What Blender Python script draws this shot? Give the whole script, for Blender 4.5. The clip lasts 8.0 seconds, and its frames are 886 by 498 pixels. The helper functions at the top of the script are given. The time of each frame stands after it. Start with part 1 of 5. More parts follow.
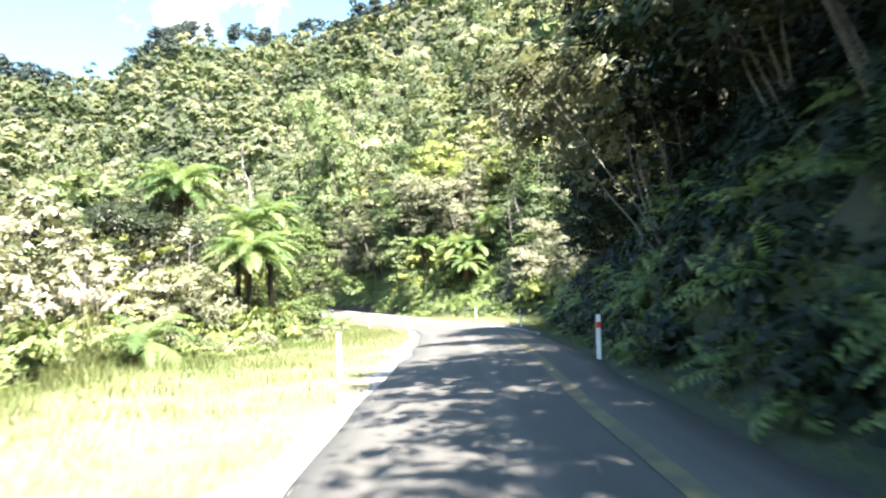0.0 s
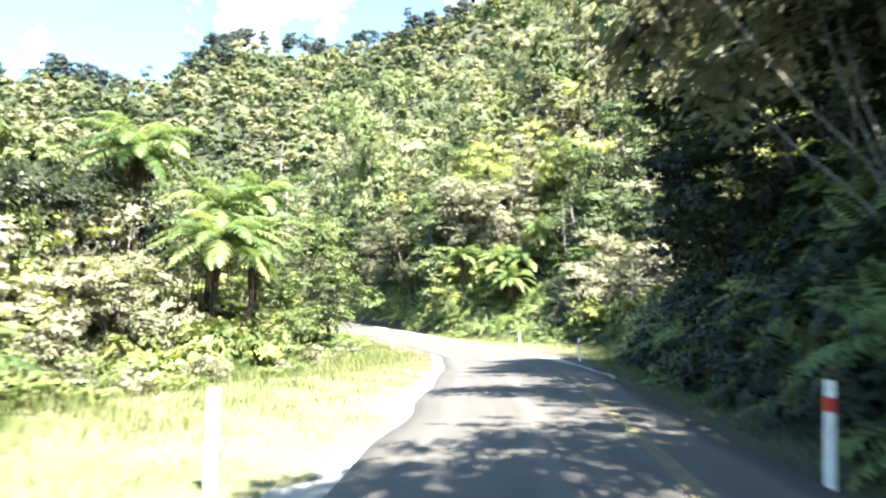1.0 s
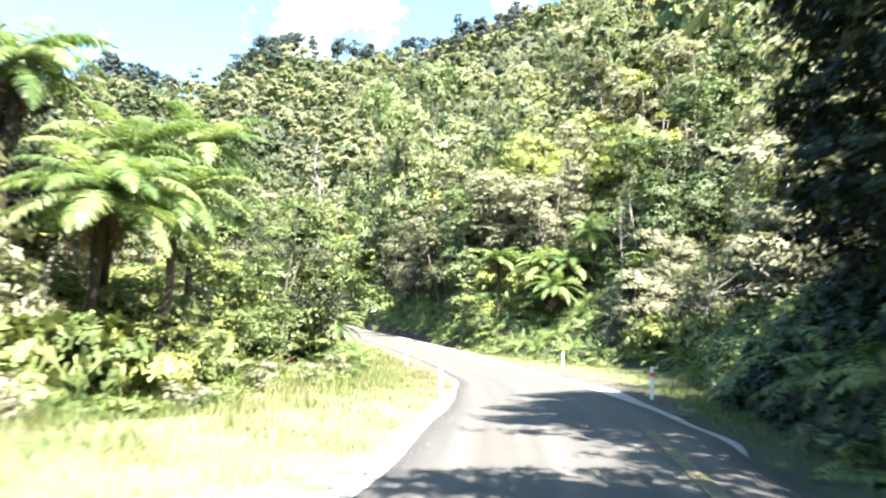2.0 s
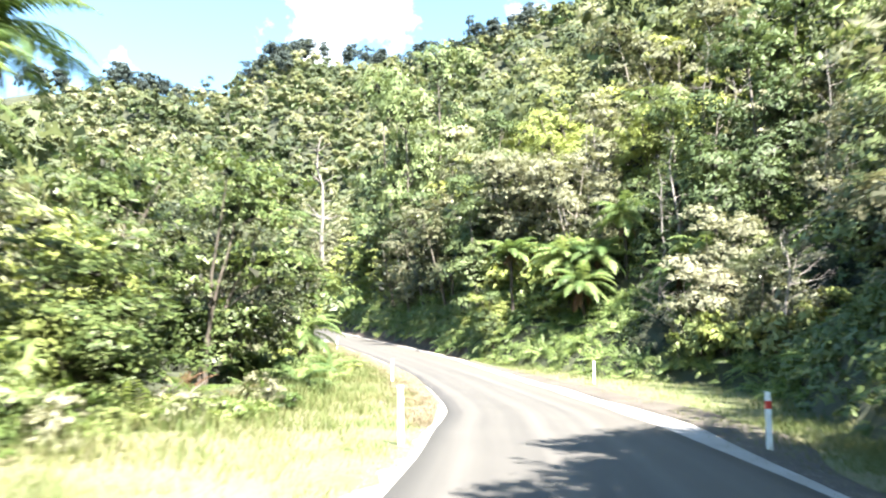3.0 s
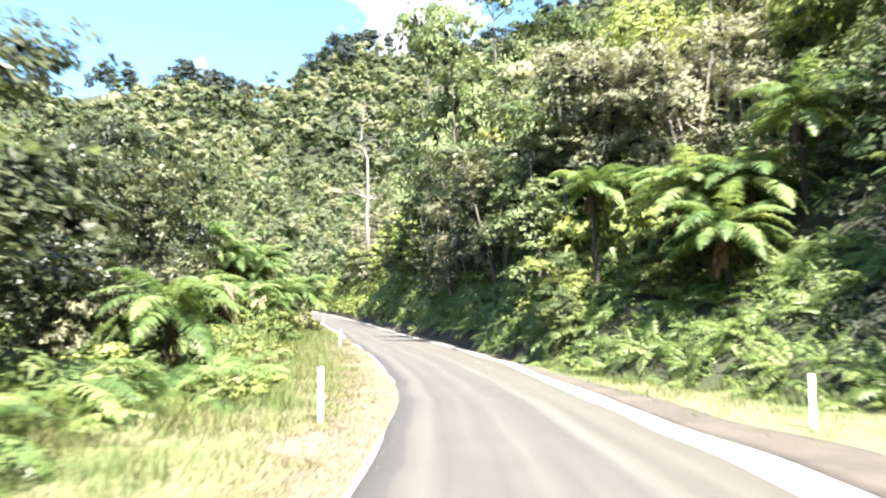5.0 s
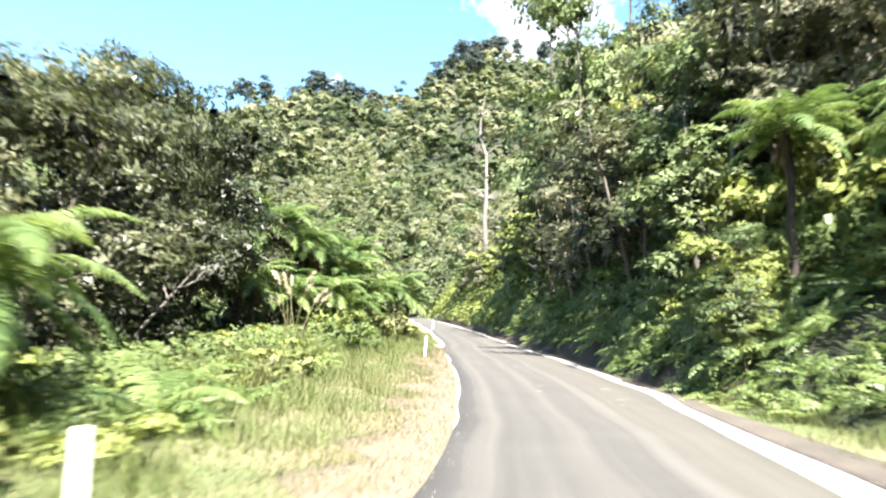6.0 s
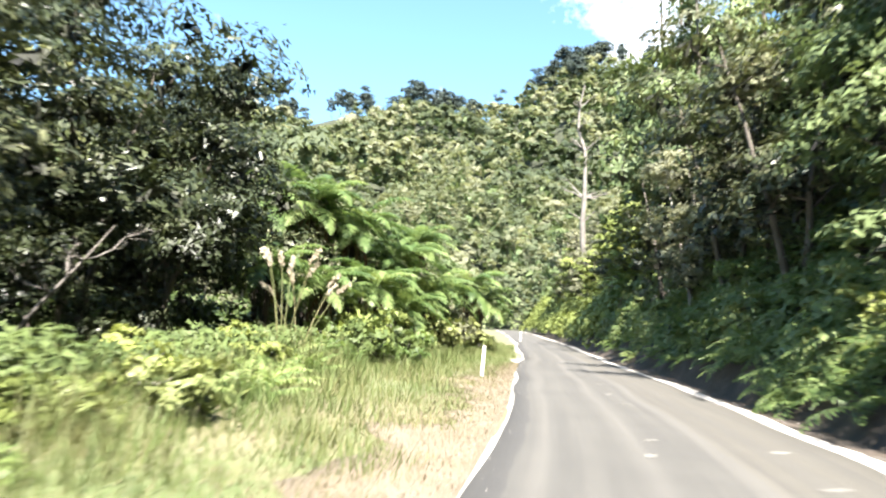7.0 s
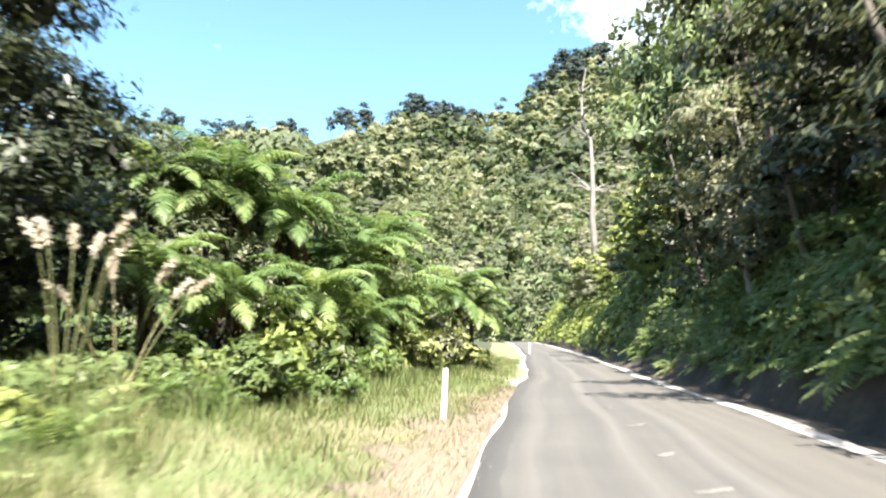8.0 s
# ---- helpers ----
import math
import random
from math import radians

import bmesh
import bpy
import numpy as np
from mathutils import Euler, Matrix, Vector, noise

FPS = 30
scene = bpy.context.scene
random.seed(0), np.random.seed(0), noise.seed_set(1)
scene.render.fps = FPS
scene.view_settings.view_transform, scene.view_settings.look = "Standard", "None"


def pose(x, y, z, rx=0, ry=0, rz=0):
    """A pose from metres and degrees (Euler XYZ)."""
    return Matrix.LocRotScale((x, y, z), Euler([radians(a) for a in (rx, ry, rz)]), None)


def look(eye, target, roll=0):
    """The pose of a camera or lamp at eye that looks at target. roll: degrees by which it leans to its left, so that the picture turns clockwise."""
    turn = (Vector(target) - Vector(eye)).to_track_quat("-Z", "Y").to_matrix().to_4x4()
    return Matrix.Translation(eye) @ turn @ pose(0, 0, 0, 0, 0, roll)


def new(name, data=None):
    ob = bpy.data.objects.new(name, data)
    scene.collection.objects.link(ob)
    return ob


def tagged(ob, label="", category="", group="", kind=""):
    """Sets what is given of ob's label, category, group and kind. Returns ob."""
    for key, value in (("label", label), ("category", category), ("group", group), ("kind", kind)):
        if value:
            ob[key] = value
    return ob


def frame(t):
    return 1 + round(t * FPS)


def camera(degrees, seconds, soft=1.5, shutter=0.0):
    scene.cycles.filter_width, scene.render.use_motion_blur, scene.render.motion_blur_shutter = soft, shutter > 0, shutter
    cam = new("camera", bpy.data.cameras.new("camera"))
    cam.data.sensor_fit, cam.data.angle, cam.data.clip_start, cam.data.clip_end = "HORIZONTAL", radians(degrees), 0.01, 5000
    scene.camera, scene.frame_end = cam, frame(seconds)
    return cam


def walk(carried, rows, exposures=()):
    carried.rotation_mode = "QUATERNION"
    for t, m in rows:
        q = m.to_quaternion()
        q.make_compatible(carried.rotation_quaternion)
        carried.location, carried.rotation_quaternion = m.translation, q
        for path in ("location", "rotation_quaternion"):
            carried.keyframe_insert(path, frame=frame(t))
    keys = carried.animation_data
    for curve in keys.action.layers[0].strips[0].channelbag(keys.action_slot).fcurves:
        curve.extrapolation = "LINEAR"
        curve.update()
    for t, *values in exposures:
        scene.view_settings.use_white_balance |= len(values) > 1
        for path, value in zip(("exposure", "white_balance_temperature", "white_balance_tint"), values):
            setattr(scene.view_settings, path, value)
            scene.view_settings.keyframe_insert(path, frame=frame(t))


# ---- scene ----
# ---------------------------------------------------------------- camera
cam = camera(60.4, 8.0, soft=2.1, shutter=0.5)
METRES, EYE, TILT, LEAN, TURN = 80.0, 1.6, 3.9, 4.0, 0.0
ROWS = [
    (0.0, 0.0, 0.0, 0.0, -0.0, 0.0, 0.0),
    (0.5, 0.0009, 0.0597, -0.0033, 1.22, 0.81, -0.64),
    (1.0, 0.003, 0.1243, -0.0075, 3.32, 1.29, -2.84),
    (1.5, 0.0047, 0.184, -0.0116, 4.58, 2.34, -6.19),
    (2.0, 0.0062, 0.2473, -0.0158, 6.5, 2.0, -5.1),
    (3.5, 0.0051, 0.4322, -0.03, 9.0, 2.62, -4.36),
    (4.0, 0.0017, 0.4975, -0.0357, 11.25, 1.06, -3.8),
    (5.5, -0.0191, 0.683, -0.0515, 16.86, 2.59, -4.21),
    (6.0, -0.0323, 0.7469, -0.0564, 22.87, 2.21, -5.05),
    (6.5, -0.0472, 0.8055, -0.0609, 23.46, 3.04, -5.83),
    (7.0, -0.0666, 0.8667, -0.0657, 30.42, 2.47, -6.04),
    (7.5, -0.0863, 0.9226, -0.0689, 30.58, 3.19, -4.52),
    (8.0, -0.1097, 0.9819, -0.0721, 31.39, 3.57, -2.81),
]
walk(cam, [(t, pose(0, 0, EYE, TILT, LEAN, TURN) @ pose(METRES * x, METRES * y, METRES * z, 90 + pitch, roll, yaw)) for t, x, y, z, yaw, pitch, roll in ROWS],
     exposures=[(0.0, 3.5), (2.2, 3.48), (4.0, 3.28), (5.5, 3.1), (8.0, 2.9)])

# ---------------------------------------------------------------- sun and sky
SUN_AZ = Vector((0.55, -0.835, 0.0)).normalized()      # towards the sun, over the ground
SUN_EL = radians(54)
SUN_STRENGTH, SKY_STRENGTH = 5.0, 0.052

sun_data = bpy.data.lights.new("sun", "SUN")
sun_data.energy, sun_data.angle, sun_data.color = SUN_STRENGTH, radians(0.53), (1.0, 0.93, 0.86)
sun = new("sun", sun_data)
to_sun = Vector((SUN_AZ.x * math.cos(SUN_EL), SUN_AZ.y * math.cos(SUN_EL), math.sin(SUN_EL)))
sun.matrix_world = look(to_sun * 200, (0, 0, 0))

world = bpy.data.worlds.new("sky")
scene.world = world
world.use_nodes = True
wt = world.node_tree
wt.nodes.clear()


def wnode(kind, **kw):
    n = wt.nodes.new(kind)
    for k, v in kw.items():
        n.inputs[k].default_value = v
    return n


sky = wt.nodes.new("ShaderNodeTexSky")
sky.sky_type, sky.sun_disc = "NISHITA", False
sky.sun_elevation, sky.sun_rotation = SUN_EL, math.atan2(SUN_AZ.x, SUN_AZ.y)
sky.air_density, sky.dust_density, sky.ozone_density = 1.0, 0.6, 1.0
coord = wt.nodes.new("ShaderNodeTexCoord")
cloud_noise = wnode("ShaderNodeTexNoise", Scale=7.0, Detail=9.0, Roughness=0.6)
wt.links.new(coord.outputs["Generated"], cloud_noise.inputs["Vector"])
# one bank of cumulus stands over the head of the valley
bank_dir = Vector((-0.228, 0.880, 0.416)).normalized()
dotp = wt.nodes.new("ShaderNodeVectorMath")
dotp.operation = "DOT_PRODUCT"
dotp.inputs[1].default_value = bank_dir
wt.links.new(coord.outputs["Generated"], dotp.inputs[0])
near_bank = wt.nodes.new("ShaderNodeMapRange")
near_bank.inputs["From Min"].default_value, near_bank.inputs["From Max"].default_value = 0.988, 0.9992
near_bank.inputs["To Min"].default_value, near_bank.inputs["To Max"].default_value = 0.0, 0.42
wt.links.new(dotp.outputs["Value"], near_bank.inputs["Value"])
cloud_sum = wt.nodes.new("ShaderNodeMath")
billow = wt.nodes.new("ShaderNodeMapRange")
billow.inputs["From Min"].default_value, billow.inputs["From Max"].default_value = 0.25, 0.75
wt.links.new(cloud_noise.outputs["Fac"], billow.inputs["Value"])
wt.links.new(billow.outputs["Result"], cloud_sum.inputs[0])
wt.links.new(near_bank.outputs["Result"], cloud_sum.inputs[1])
cloud_mask = wt.nodes.new("ShaderNodeMapRange")
cloud_mask.inputs["From Min"].default_value, cloud_mask.inputs["From Max"].default_value = 0.72, 1.02
wt.links.new(cloud_sum.outputs[0], cloud_mask.inputs["Value"])
cloud_mix = wt.nodes.new("ShaderNodeMix")
cloud_mix.data_type = "RGBA"
cloud_mix.inputs[7].default_value = (7.5, 7.6, 7.8, 1)
wt.links.new(cloud_mask.outputs["Result"], cloud_mix.inputs[0])
sky_tint = wt.nodes.new("ShaderNodeMix")
sky_tint.data_type, sky_tint.blend_type = "RGBA", "MULTIPLY"
sky_tint.inputs[0].default_value, sky_tint.inputs[7].default_value = 1.0, (0.88, 1.10, 1.12, 1)
wt.links.new(sky.outputs["Color"], sky_tint.inputs[6])
wt.links.new(sky_tint.outputs[2], cloud_mix.inputs[6])
bg = wnode("ShaderNodeBackground", Strength=SKY_STRENGTH)
wt.links.new(cloud_mix.outputs[2], bg.inputs["Color"])
wout = wt.nodes.new("ShaderNodeOutputWorld")
wt.links.new(bg.outputs[0], wout.inputs["Surface"])


# ---------------------------------------------------------------- materials
def mat_start(name):
    m = bpy.data.materials.new(name)
    m.use_nodes = True
    t = m.node_tree
    b = t.nodes["Principled BSDF"]
    return m, t, b


def ramp(t, fac, stops):
    r = t.nodes.new("ShaderNodeValToRGB")
    el = r.color_ramp.elements
    while len(el) < len(stops):
        el.new(0.5)
    for e, (p, c) in zip(el, stops):
        e.position, e.color = p, (*c, 1)
    t.links.new(fac, r.inputs["Fac"])
    return r.outputs["Color"]


def tex_noise(t, scale, detail=4.0, rough=0.55, vector=None, distortion=0.0):
    n = t.nodes.new("ShaderNodeTexNoise")
    n.inputs["Scale"].default_value, n.inputs["Detail"].default_value = scale, detail
    n.inputs["Roughness"].default_value, n.inputs["Distortion"].default_value = rough, distortion
    if vector is not None:
        t.links.new(vector, n.inputs["Vector"])
    return n.outputs["Fac"]


def world_pos(t):
    return t.nodes.new("ShaderNodeNewGeometry").outputs["Position"]


def mixc(t, fac, a, b, mode="MIX"):
    n = t.nodes.new("ShaderNodeMix")
    n.data_type, n.blend_type = "RGBA", mode
    for v, i in ((fac, 0), (a, 6), (b, 7)):
        if isinstance(v, (int, float)):
            n.inputs[i].default_value = v
        elif isinstance(v, tuple):
            n.inputs[i].default_value = (*v, 1)
        else:
            t.links.new(v, n.inputs[i])
    return n.outputs[2]


def mathn(t, op, a, b=0.0):
    n = t.nodes.new("ShaderNodeMath")
    n.operation = op
    for v, i in ((a, 0), (b, 1)):
        if isinstance(v, (int, float)):
            n.inputs[i].default_value = v
        else:
            t.links.new(v, n.inputs[i])
    return n.outputs[0]


def bumped(t, b, height, strength=0.4, distance=0.02):
    n = t.nodes.new("ShaderNodeBump")
    n.inputs["Strength"].default_value, n.inputs["Distance"].default_value = strength, distance
    t.links.new(height, n.inputs["Height"])
    t.links.new(n.outputs["Normal"], b.inputs["Normal"])


def leaf_material(name, stops, rough=0.5, glow=0.22, patch=0.18, spec=0.2, vary=0.42, tint=False):
    """Leaves: a colour for each leaf between the stops, shifted tree by tree and in patches, partly translucent."""
    m, t, b = mat_start(name)
    geo = t.nodes.new("ShaderNodeNewGeometry")
    info = t.nodes.new("ShaderNodeObjectInfo")
    big = tex_noise(t, patch, 2.0, 0.5, geo.outputs["Position"])
    f = mathn(t, "MULTIPLY", geo.outputs["Random Per Island"], vary)
    f = mathn(t, "ADD", f, mathn(t, "MULTIPLY", big, 0.62))
    if tint:
        at = t.nodes.new("ShaderNodeAttribute")
        at.attribute_name = "tree"
        own = at.outputs["Fac"]
    else:
        own = info.outputs["Random"]
    f = mathn(t, "ADD", f, mathn(t, "MULTIPLY", own, 0.78 if tint else 0.6))
    mass = tex_noise(t, 1.3, 5.0, 0.7, geo.outputs["Position"])
    f = mathn(t, "ADD", f, mathn(t, "MULTIPLY", mathn(t, "SUBTRACT", mass, 0.5), 0.22 if tint else 0.35))
    f = mathn(t, "SUBTRACT", f, (0.22 if tint else 0.10) + vary / 2)
    col = ramp(t, f, stops)
    t.links.new(col, b.inputs["Base Color"])
    b.inputs["Roughness"].default_value = rough
    b.inputs["Specular IOR Level"].default_value = spec
    tr = t.nodes.new("ShaderNodeBsdfTranslucent")
    t.links.new(mixc(t, 1.0, col, (1.5, 1.5, 1.05), "MULTIPLY"), tr.inputs["Color"])
    mx = t.nodes.new("ShaderNodeMixShader")
    mx.inputs[0].default_value = glow
    t.links.new(b.outputs[0], mx.inputs[1])
    t.links.new(tr.outputs[0], mx.inputs[2])
    t.links.new(mx.outputs[0], t.nodes["Material Output"].inputs["Surface"])
    return m


MAT_BROAD = leaf_material("leaf_broad", [(0.0, (0.044, 0.062, 0.020)), (0.3, (0.134, 0.165, 0.051)), (0.65, (0.211, 0.244, 0.077)), (1.0, (0.259, 0.277, 0.110))], vary=0.16, spec=0.1)
MAT_OLIVE = leaf_material("leaf_olive", [(0.0, (0.045, 0.051, 0.033)), (0.35, (0.127, 0.135, 0.083)), (0.7, (0.189, 0.192, 0.126)), (1.0, (0.231, 0.226, 0.161))], vary=0.16, spec=0.1)
# canopy shade is put into this near-black leaf colour
MAT_SHADED_LEAF = leaf_material("leaf_shaded", [(0.0, (0.004, 0.009, 0.004)), (0.5, (0.015, 0.024, 0.010)), (1.0, (0.038, 0.049, 0.021))], glow=0.2, spec=0.14)
# glossy leaves, darkened further for the shade under the canopy
MAT_GLOSSY_SHADED = leaf_material("leaf_glossy_shaded", [(0.0, (0.010, 0.015, 0.008)), (0.45, (0.040, 0.051, 0.023)), (0.8, (0.092, 0.100, 0.051)), (1.0, (0.149, 0.149, 0.092))], rough=0.4, glow=0.2, spec=0.35)
MAT_FOREST = leaf_material("leaf_forest", [(0.0, (0.022, 0.038, 0.018)), (0.5, (0.086, 0.120, 0.050)), (1.0, (0.192, 0.230, 0.101))], glow=0.22, vary=0.16)
# ridge conifers, with blue-grey distance haze put into the colour
MAT_PODO = leaf_material("leaf_podocarp", [(0.0, (0.024, 0.036, 0.034)), (0.5, (0.042, 0.056, 0.050)), (1.0, (0.072, 0.085, 0.070))], rough=0.7, glow=0.15, spec=0.1)
# far leaves, greyed in the colour to stand in for haze
MAT_WOODS = leaf_material("leaf_far_woods", [(0.0, (0.065, 0.084, 0.054)), (0.25, (0.097, 0.117, 0.071)), (0.5, (0.145, 0.162, 0.095)), (0.75, (0.186, 0.197, 0.130)), (1.0, (0.216, 0.220, 0.158))], rough=0.8, glow=0.42, patch=0.06, vary=0.1, spec=0.06, tint=True)
MAT_FERN = leaf_material("leaf_fern", [(0.0, (0.035, 0.065, 0.020)), (0.4, (0.096, 0.143, 0.045)), (0.75, (0.174, 0.223, 0.079)), (1.0, (0.263, 0.295, 0.129))], rough=0.42, glow=0.4, patch=0.5, spec=0.25)
MAT_TREEFERN = leaf_material("leaf_tree_fern", [(0.0, (0.027, 0.054, 0.017)), (0.4, (0.076, 0.120, 0.039)), (0.75, (0.144, 0.193, 0.068)), (1.0, (0.232, 0.271, 0.117))], rough=0.42, glow=0.36, patch=0.9, spec=0.25)
MAT_DEADFROND = leaf_material("dead_frond", [(0.0, (0.025, 0.013, 0.007)), (0.5, (0.065, 0.036, 0.019)), (1.0, (0.130, 0.083, 0.050))], rough=0.8, glow=0.15, patch=1.0)
MAT_SHRUB = leaf_material("leaf_shrub", [(0.0, (0.033, 0.053, 0.018)), (0.4, (0.091, 0.123, 0.042)), (0.75, (0.175, 0.197, 0.075)), (1.0, (0.266, 0.257, 0.125))], patch=0.6, vary=0.164)
MAT_GRASS = leaf_material("grass_blade", [(0.0, (0.033, 0.059, 0.015)), (0.42, (0.067, 0.098, 0.028)), (0.7, (0.111, 0.123, 0.048)), (1.0, (0.176, 0.152, 0.078))], rough=0.6, glow=0.3, patch=0.45)
MAT_DRYGRASS = leaf_material("dry_grass_blade", [(0.0, (0.080, 0.080, 0.036)), (0.4, (0.136, 0.112, 0.072)), (1.0, (0.184, 0.148, 0.108))], rough=0.7, glow=0.2, patch=0.8)
MAT_TOETOE = leaf_material("toetoe_leaf", [(0.0, (0.045, 0.060, 0.020)), (0.5, (0.110, 0.120, 0.050)), (1.0, (0.210, 0.180, 0.100))], rough=0.55, patch=1.0)
MAT_PLUME = leaf_material("toetoe_plume", [(0.0, (0.225, 0.190, 0.135)), (0.5, (0.310, 0.275, 0.210)), (1.0, (0.390, 0.365, 0.310))], rough=0.8, glow=0.3, patch=1.5)


def bark_material(name, a, b_, scale=6.0):
    m, t, b = mat_start(name)
    tc = t.nodes.new("ShaderNodeTexCoord")
    mp = t.nodes.new("ShaderNodeMapping")
    mp.inputs["Scale"].default_value = (1, 1, 0.18)
    t.links.new(tc.outputs["Object"], mp.inputs["Vector"])
    n1 = tex_noise(t, scale, 6, 0.65, mp.outputs["Vector"])
    n2 = tex_noise(t, 1.3, 3, 0.5, tc.outputs["Object"])
    f = mathn(t, "ADD", mathn(t, "MULTIPLY", n1, 0.7), mathn(t, "MULTIPLY", n2, 0.4))
    t.links.new(ramp(t, f, [(0.3, a), (0.75, b_)]), b.inputs["Base Color"])
    b.inputs["Roughness"].default_value = 0.85
    bumped(t, b, n1, 0.7, 0.03)
    return m


MAT_BARK = bark_material("bark_grey", (0.035, 0.028, 0.020), (0.120, 0.105, 0.085))
MAT_PALEBARK = bark_material("bark_pale", (0.100, 0.085, 0.065), (0.260, 0.240, 0.210))
MAT_DEADWOOD = bark_material("dead_wood", (0.085, 0.075, 0.065), (0.210, 0.195, 0.175))
MAT_TEABARK = bark_material("bark_tea_tree", (0.045, 0.037, 0.028), (0.150, 0.135, 0.110))
# near-black filler inside crowns, put in for the shade of their gaps
MAT_CROWN_SHADE = bark_material("crown_shade", (0.012, 0.014, 0.008), (0.034, 0.038, 0.020), 3.0)
MAT_FERNTRUNK = bark_material("fern_trunk", (0.007, 0.005, 0.004), (0.035, 0.025, 0.018), 14.0)


def ground_material(name, stops, patch=0.35, fine=9.0, bump=0.5):
    m, t, b = mat_start(name)
    p = world_pos(t)
    n1, n2 = tex_noise(t, patch, 4, 0.6, p), tex_noise(t, fine, 5, 0.65, p)
    f = mathn(t, "ADD", mathn(t, "MULTIPLY", n1, 0.65), mathn(t, "MULTIPLY", n2, 0.45))
    t.links.new(ramp(t, f, stops), b.inputs["Base Color"])
    b.inputs["Roughness"].default_value = 0.95
    bumped(t, b, n2, bump, 0.06)
    return m


MAT_TURF = ground_material("turf", [(0.3, (0.035, 0.058, 0.016)), (0.46, (0.070, 0.090, 0.030)), (0.56, (0.108, 0.106, 0.051)), (0.72, (0.128, 0.100, 0.064))], 0.25)
# hill ground coloured near black so gaps between crowns read as shadow
MAT_HILLSHADE = ground_material("hill_gap_shade", [(0.3, (0.007, 0.010, 0.004)), (0.5, (0.018, 0.023, 0.010)), (0.75, (0.035, 0.039, 0.018))], 0.4, 1.6, 1.0)
MAT_LEAFY = leaf_material("leaf_verge_tree", [(0.0, (0.015, 0.029, 0.011)), (0.4, (0.056, 0.084, 0.027)), (0.75, (0.126, 0.156, 0.055)), (1.0, (0.231, 0.240, 0.110))], rough=0.42, patch=0.5)
# forest litter; its near-black tone also stands in for shade on the verge
MAT_LITTER_SHADE = ground_material("litter_and_shade", [(0.3, (0.009, 0.010, 0.005)), (0.55, (0.022, 0.028, 0.011)), (0.8, (0.040, 0.050, 0.020))])
MAT_EARTH = ground_material("cut_earth", [(0.3, (0.013, 0.009, 0.006)), (0.55, (0.037, 0.028, 0.019)), (0.8, (0.090, 0.070, 0.050))], 0.9, 6.0)
MAT_DRYVERGE = ground_material("dry_verge", [(0.3, (0.082, 0.077, 0.040)), (0.5, (0.126, 0.100, 0.068)), (0.75, (0.163, 0.133, 0.101))], 0.8, 16.0, 0.8)
MAT_DIRT = ground_material("shoulder_dirt", [(0.3, (0.026, 0.024, 0.020)), (0.5, (0.052, 0.045, 0.036)), (0.75, (0.087, 0.073, 0.058))], 0.6, 14.0, 0.8)
MAT_GRAVEL = ground_material("pale_gravel", [(0.3, (0.170, 0.155, 0.135)), (0.5, (0.275, 0.260, 0.235)), (0.75, (0.360, 0.345, 0.320))], 0.5, 22.0, 0.8)


